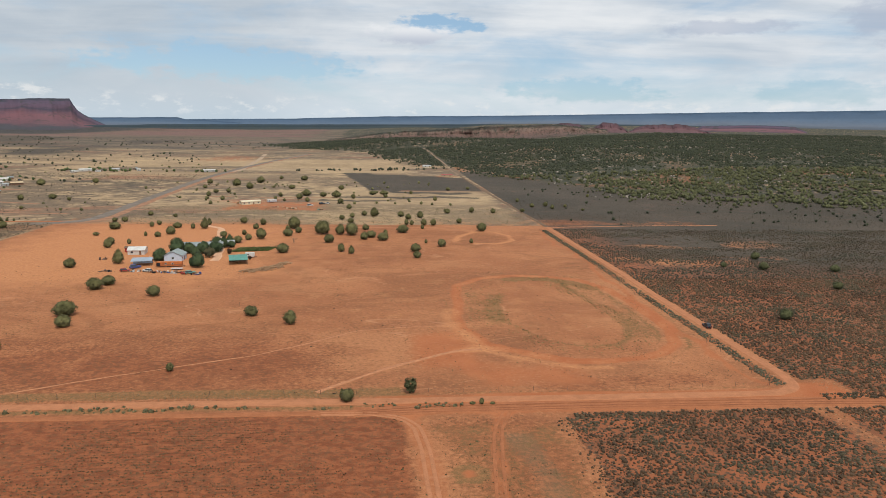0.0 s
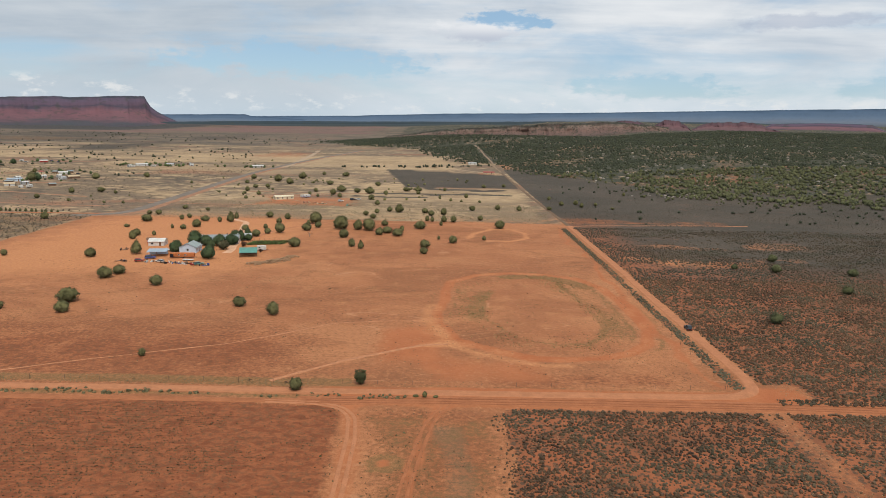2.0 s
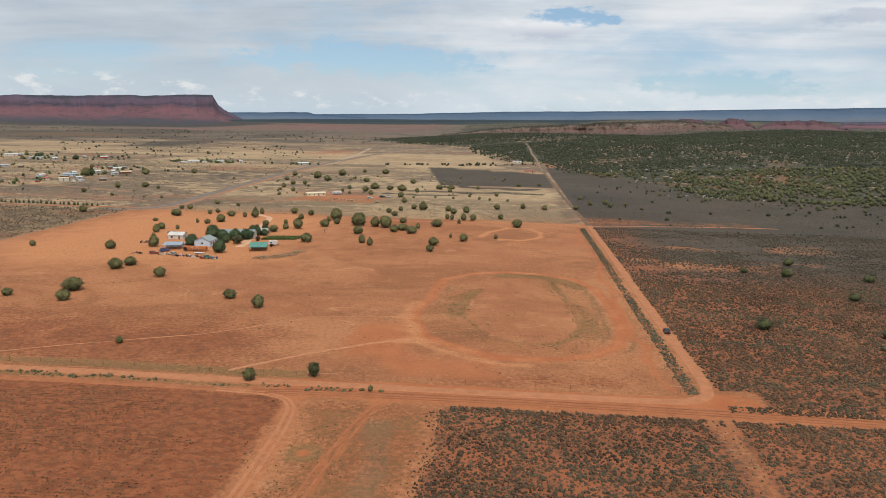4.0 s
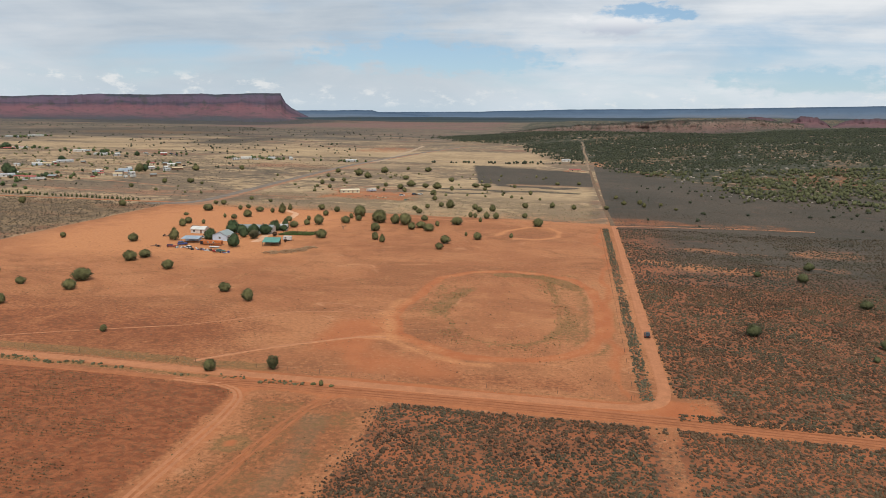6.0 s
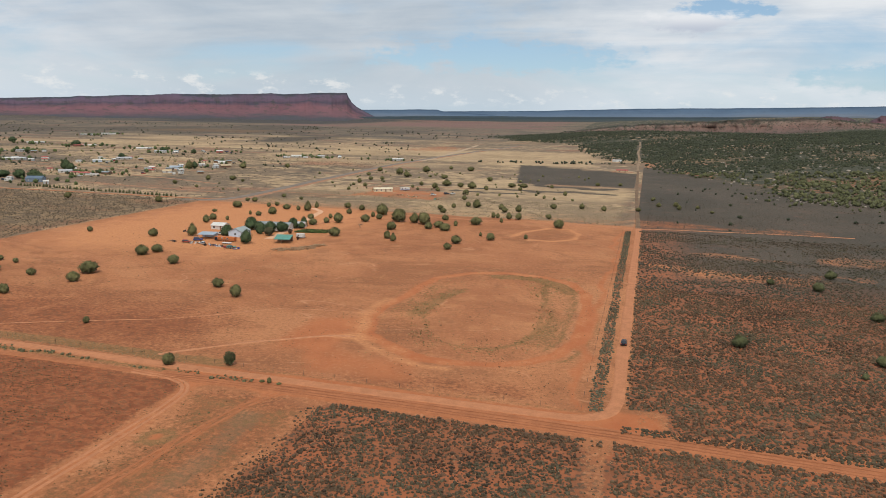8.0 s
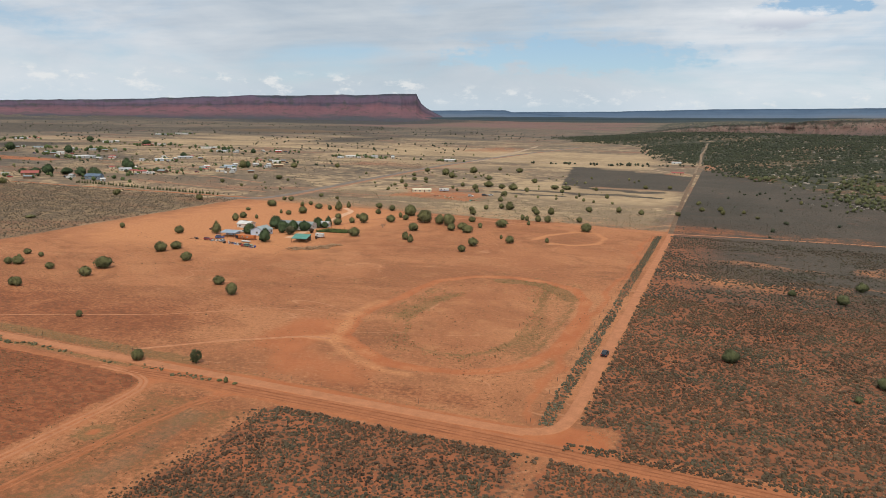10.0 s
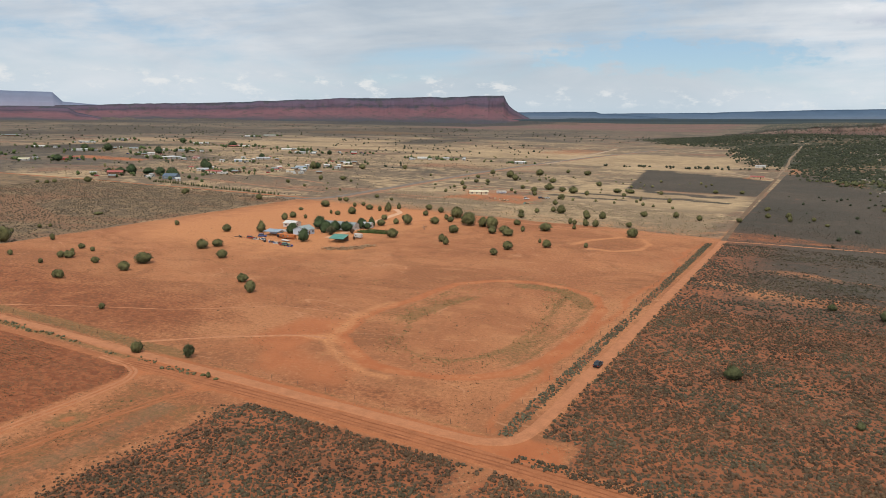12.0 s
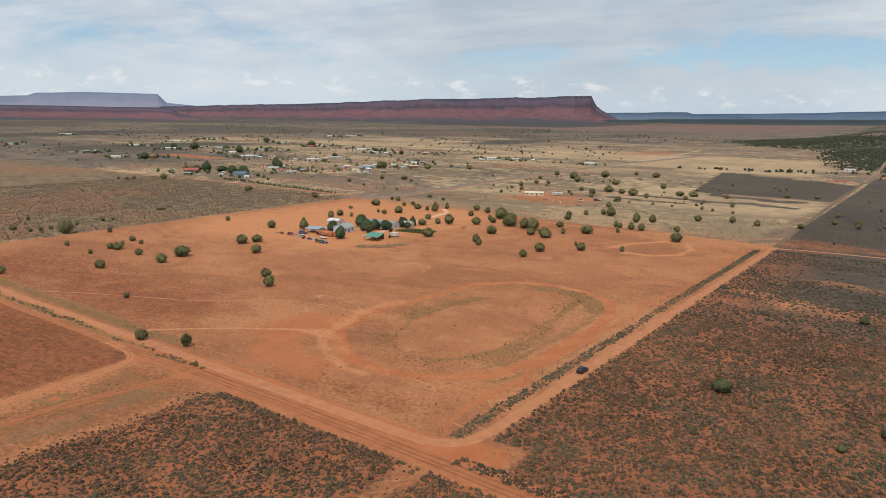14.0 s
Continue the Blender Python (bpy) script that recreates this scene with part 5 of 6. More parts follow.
sagebrush(33, 46, 205, -40, 96, 0.16, lambda x, y: 1.0 * ((x < 103) | (x > 112)), (0.6, 1.4), FINE_TUFTS)
sagebrush(14, 113, 190, 160.0, 163.4, 1.6, lambda x, y: 0.35 + 0.65 * ease(fractal(x, y, 8, 48), 0.38, 0.56), (0.6, 1.5))


def woods(seed, x0, x1, y0, y1, per_m2, size, templates, mat, label, keep):
    rng = np.random.default_rng(seed)
    x, y = spread(rng, x0, x1, y0, y1, per_m2, keep)
    s = rng.uniform(*size, len(x)) * rng.uniform(0.75, 1.15, len(x))
    return scatter("juniper_woodland", x, y, s, s * rng.uniform(0.75, 1.0, len(x)), templates, mat, label, "trees", seed)


def grove(x, y):
    return (x < 0.84 * y) * ease(along(x, y, NORTH_LANE), 3, 6) * ease(bench(x, y), -12, 50) * ease(y + 0.15 * x, 640, 800) * (0.12 + 0.88 * ease(fractal(x, y, 70, 95) * 0.7 + 0.3 * ease(y, 700, 1100), 0.36, 0.58))


woods(21, 120, 1000, 540, 900, 0.040, (1.6, 5.4), LUMPS, OPEN_WOODS, "open woodland of junipers and pinyons", lambda x, y: np.maximum(grove(x, y), (x < 0.84 * y) * ease(x, 200, 260) * ease(y + 0.35 * x, 690, 760)) * ease(fractal(x, y, 30, 94), 0.30, 0.48))
woods(31, 0, 1000, 900, 1250, 0.046, (2.4, 6.0), PUFFS, SHADED_WOODS, "denser woodland of junipers and pinyons", lambda x, y: grove(x, y) * (0.35 + 0.65 * ease(fractal(x, y, 40, 93), 0.36, 0.5)))
woods(22, -200, 1500, 1250, 2300, 0.0135, (4.0, 8.2), PUFFS, SHADED_WOODS, "juniper woodland on a bench, darkened as under cloud", grove)
woods(23, -500, 60, 1650, 2450, 0.010, (3.4, 7), PUFFS, SHADED_WOODS, "juniper woodland on a bench, darkened as under cloud", lambda x, y: ease(bench(x, y), -10, 60))
woods(24, 118, 520, 470, 760, 0.0030, (1.6, 3.6), LUMPS, SHADED_WOODS, "scattered junipers in dark sage", lambda x, y: 0.12 + 0.55 * ease(bench(x, y), -140, 0) + 0.8 * ease(x - 0.4 * y, 20, 130))
woods(25, -900, -212, 500, 1100, 0.0011, (1.6, 4.2), LUMPS, JUNIPER, "scattered junipers in dry grass", lambda x, y: ease(fractal(x, y, 160, 97), 0.38, 0.62))
woods(26, -2300, -300, 1100, 2600, 0.00022, (3, 6), FAR_LUMPS, SHADED_WOODS, "scattered trees on a far dry plain", lambda x, y: ease(fractal(x, y, 400, 98), 0.35, 0.6))
woods(27, -180, 60, 580, 800, 0.0022, (1.6, 4.0), LUMPS, JUNIPER, "scattered junipers in dry grass", lambda x, y: ease(fractal(x, y, 50, 99), 0.40, 0.6))
woods(28, -1700, -900, 350, 1100, 0.00045, (2.6, 5.5), FAR_LUMPS, SHADED_WOODS, "scattered trees on a far dry plain", lambda x, y: ease(fractal(x, y, 260, 96), 0.4, 0.6))
woods(30, -1150, -300, 560, 1500, 0.0010, (1.8, 4.4), LUMPS, SHADED_WOODS, "dark trees among far homesteads", lambda x, y: ease(fractal(x, y, 90, 92), 0.52, 0.66))
woods(29, -120, 100, 975, 1065, 0.010, (3.0, 6.5), LUMPS, SHADED_WOODS, "trees along a far lane", lambda x, y: np.exp(-((y - 1022 - 0.3 * x) / 11) ** 2))

# junipers on the slope of the red bench
bx, by, bz = SLOPES["red_bench"]
pick = np.random.default_rng(9)
u, v = 11.6 * pick.uniform(0.02, 1.0, 1900) ** 0.8, pick.integers(0, bx.shape[1] - 1, 1900)
i, f = u.astype(int), u % 1
spot_at = [a[i, v] * (1 - f) + a[i + 1, v] * f for a in (bx, by, bz)]
bs = pick.uniform(1.5, 3.6, 1900)
scatter("juniper_woodland", spot_at[0], spot_at[1], bs, bs * 0.9, FAR_LUMPS, SHADED_WOODS, "junipers dotted over a rocky slope", "trees", 37, 0.1, spot_at[2])

# road-side bushes
plant("open", 7.8, 169.6, 4.0, 4.0, 20, GREEN, "grey-green bush at the roadside", "roadside_bush")
plant("bush", -7.8, 164.2, 3.6, 3.4, 80, JUNIPER, "dark green bush at the roadside", "roadside_bush")
plant("cone", -9.2, 166.8, 2.6, 1.5, 10, JUNIPER, "small dark green juniper", "juniper_tree")
for x, y, h, w in ((24.8, 161.2, 1.6, 1.2), (22.6, 161.4, 0.6, 1.5), (27.5, 161.3, 0.5, 1.4)):
    plant("bush", x, y, h, w, x * 9, JUNIPER, "low dark verge bush", "verge_bush", "", 1)
for x, y, h, w in ((145.6, 233.6, 3.3, 4.6), (185.2, 319.6, 3.3, 5.0), (195.4, 346.2, 3.3, 4.6), (195.5, 278.5, 2.8, 4.4), (218, 313.8, 3.0, 4.4), (183.5, 228.5, 2.6, 4.2), (168.2, 325.9, 2.2, 3.0), (175.5, 215.1, 1.6, 2.0)):
    plant("bush", x, y, h * 1.25, w, x * 7, GREEN, "green bush in sagebrush", "desert_bush", "bushes in the sage", 2)


# ---- buildings ----
def part(name, bm, mat, parent=None, label=""):
    """Link a bmesh as one mesh object under a thing or part."""
    mesh = bpy.data.meshes.new(name)
    bm.to_mesh(mesh)
    bm.free()
    return link(name, mesh, mat, parent, label)


def box(bm, cx, cy, cz, sx, sy, sz, turn=0.0):
    bmesh.ops.create_cube(bm, size=1.0, matrix=pose(cx, cy, cz, 0, 0, turn) @ Matrix.Diagonal((sx, sy, sz, 1)))
    return bm


def block(name, mat, parent, c, s, label="", turn=0.0, bevel=0.0):
    bm = box(bmesh.new(), *c, *s, turn)
    if bevel:
        bmesh.ops.bevel(bm, geom=bm.edges[:], offset=bevel, segments=2, affect="EDGES")
    return part(name, bm, mat, parent, label)


def prism(bm, outline, x0, x1):
    """A solid with an outline in y and z, drawn along x."""
    a = [bm.verts.new((x0, y, z)) for y, z in outline]
    b = [bm.verts.new((x1, y, z)) for y, z in outline]
    bm.faces.new(a[::-1])
    bm.faces.new(b)
    for k in range(len(a)):
        bm.faces.new((a[k - 1], a[k], b[k], b[k - 1]))
    bmesh.ops.recalc_face_normals(bm, faces=bm.faces[:])
    return bm


def stand(name, x, y, turn, label, category, group=""):
    ob = new(name)
    ob.matrix_basis = pose(x, y, float(height(x, y)) + 0.02, 0, 0, turn)
    return tagged(ob, label, category, group)


WHITE = weathered("white_paint", (0.60, 0.58, 0.54), 0.6, 0, 0.5, 0.16)
PALE_BLUE = weathered("pale_blue_siding", (0.55, 0.64, 0.74), 0.6, 0, 0.5, 0.1)
CREAM = weathered("cream_metal", (0.70, 0.62, 0.44), 0.5, 0, 0.4, 0.12)
TEAL = weathered("teal_metal_roof", (0.110, 0.275, 0.225), 0.55, 0.0, 0.5, 0.18)
LILAC = weathered("lilac_metal_roof", (0.33, 0.385, 0.44), 0.55, 0, 0.5, 0.15)
GREY_ROOF = weathered("grey_shingles", (0.26, 0.29, 0.29), 0.85, 0, 0.6, 0.2)
SILVER = weathered("galvanised_roof", (0.46, 0.46, 0.45), 0.5, 0.2, 0.4, 0.2)
ORANGE = weathered("rusty_orange_paint", (0.52, 0.17, 0.055), 0.6, 0, 0.6, 0.25)
RUST_ROOF = weathered("red_roof", (0.36, 0.11, 0.09), 0.7, 0, 0.5, 0.2)
BROWN = weathered("brown_boards", (0.20, 0.12, 0.08), 0.8, 0, 1.0, 0.25)
DARK = weathered("dark_paint", (0.022, 0.024, 0.030), 0.35, 0, 1.0, 0.2)
RUBBER = weathered("tyre_rubber", (0.025, 0.024, 0.024), 0.9, 0, 2.0, 0.2)
NAVY = weathered("blue_paint", (0.06, 0.08, 0.24), 0.4, 0, 1.0, 0.15)
RED_PAINT = weathered("red_paint", (0.38, 0.05, 0.04), 0.5, 0, 1.0, 0.2)
CHROME = weathered("bright_metal", (0.55, 0.55, 0.55), 0.25, 0.9, 2.0, 0.1)
LOG = weathered("split_logs", (0.34, 0.21, 0.12), 0.9, 0, 1.5, 0.4)
TIMBER = weathered("fresh_timber", (0.55, 0.42, 0.27), 0.85, 0, 1.0, 0.2)
GLASS, gn, gs = material("window_glass", 0.12)
gn.put(gs.inputs["Base Color"], (0.04, 0.05, 0.06))
gs.inputs["Specular IOR Level"].default_value = 0.6
LAMP, ln, ls = material("lamp_glass", 0.15)
ln.put(ls.inputs["Base Color"], (0.55, 0.08, 0.05))


def opening(parent, c, s, along_x):
    """A window with a proud frame and a dark pane, on a wall facing y (along_x) or x."""
    w, h = s
    frame_bm = bmesh.new()
    for dz in (-h / 2, h / 2):
        box(frame_bm, c[0], c[1], c[2] + dz, *((w + 0.12, 0.10) if along_x else (0.10, w + 0.12)), 0.09)
    for d in (-w / 2, w / 2):
        box(frame_bm, c[0] + (d if along_x else 0), c[1] + (0 if along_x else d), c[2], 0.09, 0.09, h)
    win = part("window", frame_bm, WHITE, parent)
    block("pane", GLASS, win, c, (w, 0.05, h) if along_x else (0.05, w, h))
    return win


def house(x, y, turn, size, roof, wall_mat, roof_mat, label, name="house", windows=3, group="", chimney=False):
    """A gabled building: length along its own x, width, wall height; roof: its rise."""
    lo, wi, hi = size
    ob = stand(name, x, y, turn, label, name.replace("_", " "), group)
    part("wall", prism(bmesh.new(), [(-wi / 2, -0.3), (wi / 2, -0.3), (wi / 2, hi), (0, hi + roof - 0.06), (-wi / 2, hi)], -lo / 2, lo / 2), wall_mat, ob)
    e, t = 0.35, 0.14
    drop = roof * e / (wi / 2)
    for s in (-1, 1):
        bm = bmesh.new()
        prism(bm, [(0, hi + roof), (s * (wi / 2 + e), hi - drop), (s * (wi / 2 + e), hi - drop + t), (0, hi + roof + t)], -lo / 2 - e, lo / 2 + e)
        slope = part("roof", bm, roof_mat, ob)
        ribs = bmesh.new()
        n = max(3, int(lo / 1.6))
        for k in range(n):
            rx = -lo / 2 + lo * (k + 0.5) / n
            prism(ribs, [(0, hi + roof + t), (s * (wi / 2 + e), hi - drop + t), (s * (wi / 2 + e), hi - drop + t + 0.05), (0, hi + roof + t + 0.05)], rx - 0.04, rx + 0.04)
        part("rib", ribs, roof_mat, slope)
    for s in (-1, 1):
        for k in range(windows):
            wx = -lo / 2 + lo * (k + 0.5) / windows
            if s < 0 and k == windows // 2:
                door = block("door", BROWN, ob, (wx, s * (wi / 2 + 0.03), 1.0), (0.95, 0.10, 2.05), "brown door")
                block("handle", CHROME, door, (wx + 0.36, s * (wi / 2 + 0.11), 1.0), (0.05, 0.06, 0.12))
            else:
                opening(ob, (wx, s * (wi / 2 + 0.02), hi * 0.56), (1.2, 1.0), True)
        opening(ob, (s * (lo / 2 + 0.02), 0, hi * 0.56), (1.1, 1.0), False)
    if chimney:
        block("chimney", BROWN, ob, (lo * 0.2, 0.6, hi + roof), (0.6, 0.6, 1.4))
    return ob


def shelter(x, y, turn, size, lift, roof_mat, label, name="open_shed", back=None):
    """A sloping metal roof on posts."""
    lo, wi, hi = size
    ob = stand(name, x, y, turn, label, "shed")
    bm = bmesh.new()
    prism(bm, [(-wi / 2 - 0.3, hi), (wi / 2 + 0.3, hi + lift), (wi / 2 + 0.3, hi + lift + 0.12), (-wi / 2 - 0.3, hi + 0.12)], -lo / 2 - 0.3, lo / 2 + 0.3)
    roof = part("roof", bm, roof_mat, ob)
    ribs = bmesh.new()
    for k in range(int(lo / 0.9)):
        rx = -lo / 2 + 0.9 * k + 0.4
        prism(ribs, [(-wi / 2 - 0.3, hi + 0.12), (wi / 2 + 0.3, hi + lift + 0.12), (wi / 2 + 0.3, hi + lift + 0.19), (-wi / 2 - 0.3, hi + 0.19)], rx - 0.05, rx + 0.05)
    part("rib", ribs, roof_mat, roof)
    for px in (-lo / 2, 0, lo / 2):
        for s in (-1, 1):
            h = hi + (lift if s > 0 else 0)
            block("post", BROWN, ob, (px, s * wi / 2, h / 2 - 0.1), (0.16, 0.16, h + 0.2))
    if back:
        block("back_wall", back, ob, (0, wi / 2 - 0.15, (hi + lift) / 2), (lo, 0.1, hi + lift - 0.1))
    return ob


def wheel(parent, x, y, r, w=0.24):
    bm = bmesh.new()
    bmesh.ops.create_cone(bm, cap_ends=True, segments=16, radius1=r, radius2=r, depth=w, matrix=pose(x, y, r, 90, 0, 0))
    hub = part("wheel", bm, RUBBER, parent)
    bm = bmesh.new()
    bmesh.ops.create_cone(bm, cap_ends=True, segments=12, radius1=r * 0.6, radius2=r * 0.5, depth=w + 0.04, matrix=pose(x, y, r, 90, 0, 0))
    part("rim", bm, CHROME, hub)


def car(x, y, turn, paint, label, size=(4.7, 1.9, 1.75), pickup=False):
    """A car that points along its own x: body, cabin, glass, wheels, lamps, bumpers."""
    lo, wi, hi = size
    ob = stand("pickup_truck" if pickup else "car", x, y, turn, label, "pickup truck" if pickup else "car")
    ob.location.z += 0.08
    half, belt = lo / 2, hi * 0.58
    bm = prism(bmesh.new(), [(-wi / 2, 0.32), (wi / 2, 0.32), (wi / 2, belt - 0.1), (wi / 2 - 0.08, belt), (-wi / 2 + 0.08, belt), (-wi / 2, belt - 0.1)], -half, half)
    bmesh.ops.bevel(bm, geom=bm.edges[:], offset=0.07, segments=2, affect="EDGES")
    part("body", bm, paint, ob)
    back, front = (-0.05, half * 0.42) if pickup else (-half + 0.12, half * 0.45)
    bm = bmesh.new()
    lower = [bm.verts.new(p) for p in ((back, -wi / 2 + 0.1, belt - 0.02), (front, -wi / 2 + 0.1, belt - 0.02), (front, wi / 2 - 0.1, belt - 0.02), (back, wi / 2 - 0.1, belt - 0.02))]
    upper = [bm.verts.new(p) for p in ((back + 0.3, -wi / 2 + 0.28, hi), (front - 0.75, -wi / 2 + 0.28, hi), (front - 0.75, wi / 2 - 0.28, hi), (back + 0.3, wi / 2 - 0.28, hi))]
    bm.faces.new(lower[::-1])
    bm.faces.new(upper)
    for k in range(4):
        bm.faces.new((lower[k - 1], lower[k], upper[k], upper[k - 1]))
    bmesh.ops.recalc_face_normals(bm, faces=bm.faces[:])
    cabin = part("cabin", bm, GLASS, ob)
    block("roof_panel", paint, cabin, ((back + front) / 2 - 0.22, 0, hi + 0.015), (front - back - 1.0, wi - 0.52, 0.06), "", 0, 0.02)
    for sx in (-1, 1):
        block("bumper", RUBBER, ob, (sx * half, 0, 0.48), (0.16, wi - 0.1, 0.2))
        for sy in (-1, 1):
            wheel(ob, sx * half * 0.62, sy * (wi / 2 - 0.1), 0.36)
            block("headlight" if sx > 0 else "tail_light", CHROME if sx > 0 else LAMP, ob, (sx * (half + 0.01), sy * (wi / 2 - 0.25), belt - 0.22), (0.06, 0.3, 0.18))
    if pickup:
        for s in (-1, 1):
            block("bed_side", paint, ob, (-half / 2, s * (wi / 2 - 0.08), belt + 0.12), (half - 0.2, 0.1, 0.3))
        block("tailgate", paint, ob, (-half + 0.08, 0, belt + 0.12), (0.1, wi - 0.1, 0.3))
    return ob


def trailer(x, y, turn, size, paint, label, name="trailer", stripe=None):
    """A box trailer on two axles with a rounded body, door and windows."""
    lo, wi, hi = size
    ob = stand(name, x, y, turn, label, name.replace("_", " "))
    block("body", paint, ob, (0, 0, 0.55 + hi / 2), (lo, wi, hi), "", 0, 0.12)
    if stripe:
        for s in (-1, 1):
            block("stripe", stripe, ob, (0, s * (wi / 2 + 0.015), 0.55 + hi * 0.3), (lo - 0.3, 0.03, 0.25))
    for s in (-1, 1):
        for k in range(max(1, int(lo / 3.2))):
            opening(ob, (-lo / 2 + 1.4 + 3.0 * k, s * (wi / 2 + 0.02), 0.55 + hi * 0.62), (0.9, 0.6), True)
        for d in (-0.5, 0.5):
            wheel(ob, d, s * (wi / 2 - 0.12), 0.36)
    block("hitch", DARK, ob, (lo / 2 + 0.6, 0, 0.5), (1.3, 0.14, 0.12))
    block("jack", DARK, ob, (lo / 2 + 0.9, 0, 0.24), (0.1, 0.1, 0.5))
    return ob


# ---- the ranch ----
house(-98.7, 345.9, 90, (8.8, 8.3, 2.9), 1.9, PALE_BLUE, weathered("pale_metal_roof", (0.30, 0.34, 0.33), 0.6, 0.0, 0.4, 0.1), "pale blue gabled house with a metal roof", windows=3)
house(-92.5, 372, 8, (21, 9, 2.7), 1.7, WHITE, GREY_ROOF, "long low house with a grey-green roof", windows=5, chimney=True)
house(-121.8, 362.5, 5, (8, 7, 2.3), 1.2, WHITE, WHITE, "white metal shed behind the yard", "shed", 2)
house(-127.5, 368, 5, (4, 3, 2.1), 0.6, RED_PAINT, BROWN, "small red shed beside the white one", "shed", 1)
house(-82, 384, 10, (7, 5, 2.4), 1.0, WHITE, SILVER, "small white outbuilding among trees", "shed", 2)
shelter(-110.4, 333.5, 12, (8.5, 6.5, 2.3), 0.5, LILAC, "carport with a lilac metal roof", "carport", PALE_BLUE)
shelter(-67.3, 337.5, 14, (8.0, 7.5, 2.1), 1.2, TEAL, "open shed with a teal metal roof", "open_shed", BROWN)
trailer(-96.8, 329.2, 4, (11.5, 2.5, 1.9), ORANGE, "long rusty orange trailer in the yard", "trailer", BROWN)
block("tarp", DARK, None, (-101.2, 327.2, 1.3), (1.6, 0.2, 1.5))
tagged(bpy.data.objects["tarp"], "black tarp hung on a trailer's end", "tarp")
trailer(-64.2, 351, 5, (4.4, 2.3, 2.0), WHITE, "small white camper trailer", "camper_trailer")
trailer(-106.4, 346.5, 80, (5.0, 2.2, 1.9), WHITE, "white cargo trailer beside the house", "trailer")
car(-110.8, 325.2, 35, NAVY, "blue car parked beside the carport")
car(-110.8, 344.6, 20, WHITE, "white pickup truck parked in the yard", (5.2, 1.9, 1.7), True)
car(-113.0, 318.4, 15, RED_PAINT, "dull red car parked by the junk", (4.3, 1.75, 1.4))
car(-103.2, 317.6, 160, WHITE, "old white car in a row of junk", (4.3, 1.75, 1.4))
car(-83.5, 313.6, 30, TEAL, "old teal car in a row of junk", (4.4, 1.8, 1.4))
block("flatbed", WHITE, None, (-91.6, 322.4, 0.55), (5.0, 2.0, 0.25))
tagged(bpy.data.objects["flatbed"], "white sheet lying on low trestles", "flatbed")
for k in range(4):
    block("trestle", BROWN, bpy.data.objects["flatbed"], (-93.6 + 1.3 * k, 322.4, 0.20), (0.15, 1.6, 0.46))


def junk_pile(x, y, seed, n, spread_x, spread_y, mats, label):
    """A low heap of boards, drums, tyres and boxes."""
    rng = np.random.default_rng(seed)
    ob = stand("junk_pile", x, y, float(rng.uniform(-15, 15)), label, "junk", "junk in the yard")
    for k in range(n):
        px, py = rng.uniform(-spread_x, spread_x), rng.uniform(-spread_y, spread_y)
        mat = mats[k % len(mats)]
        kind = rng.integers(0, 3)
        if kind == 0:
            block("board", mat, ob, (px, py, 0.12 + 0.1 * rng.random()), (rng.uniform(1.0, 2.6), rng.uniform(0.3, 1.0), 0.2), "", float(rng.uniform(0, 180)))
        elif kind == 1:
            bm = bmesh.new()
            bmesh.ops.create_cone(bm, cap_ends=True, segments=10, radius1=0.32, radius2=0.32, depth=0.9, matrix=pose(px, py, 0.42))
            part("drum", bm, mat, ob)
        else:
            block("crate", mat, ob, (px, py, 0.3), tuple(rng.uniform(0.5, 1.2, 3)), "", float(rng.uniform(0, 90)), 0.04)
    return ob


for k, (x, y) in enumerate(((-108.5, 317.8), (-99.0, 316.4), (-95.0, 316.0), (-90.5, 315.0), (-87, 314.2), (-80.5, 312.5))):
    junk_pile(x, y, 30 + k, 11, 1.9, 1.3, [(WHITE, BROWN, DARK, SILVER), (RED_PAINT, BROWN, WHITE, RUBBER), (BROWN, NAVY, DARK, CREAM)][k % 3], "low heap of boards, drums and scrap")
junk_pile(-131.5, 347, 51, 9, 3.0, 2.0, (BROWN, DARK, BROWN), "heap of brown boards and brush")
junk_pile(-121, 318, 52, 6, 2.5, 1.0, (BROWN, DARK), "heap of brown boards and brush")


def log_mesh(length):
    """One split log along z, tapered and notched at its ends."""
    bm = bmesh.new()
    bmesh.ops.create_cone(bm, cap_ends=True, segments=7, radius1=0.20, radius2=0.14, depth=length)
    for v in bm.verts:
        v.co.x *= 0.85
    mesh = bpy.data.meshes.new("log")
    bm.to_mesh(mesh)
    bm.free()
    mesh.materials.append(LOG)
    return mesh


LOG_MESHES = [log_mesh(d) for d in (0.9, 1.3, 1.8, 2.3)]


def log_pile(x, y, turn, lo, wi, hi, n, seed, label):
    rng = np.random.default_rng(seed)
    ob = stand("woodpile", x, y, turn, label, "woodpile")
    for _ in range(n):
        px, py = rng.normal(0, lo / 3.2), rng.normal(0, wi / 3.0)
        top = max(0.1, hi * math.exp(-(px / lo * 2.2) ** 2 - (py / wi * 2.2) ** 2))
        log = new("log", LOG_MESHES[int(rng.integers(0, len(LOG_MESHES)))])
        log.parent = ob
        log.matrix_basis = pose(px, py, 0.1 + top * rng.random(), 90 + rng.uniform(-12, 12), 0, rng.uniform(0, 180))
    return ob


log_pile(-58.5, 319.2, 10, 6, 4.6, 1.2, 130, 61, "low heap of grey firewood logs")
log_pile(-53.0, 322.5, 30, 6, 4.6, 1.2, 130, 62, "low heap of grey firewood logs")
log_pile(-49.0, 327.5, 50, 8, 4.0, 1.1, 130, 63, "long row of pale split logs")
log_pile(-46.5, 334.0, 62, 8, 3.0, 1.0, 120, 64, "long row of pale split logs")
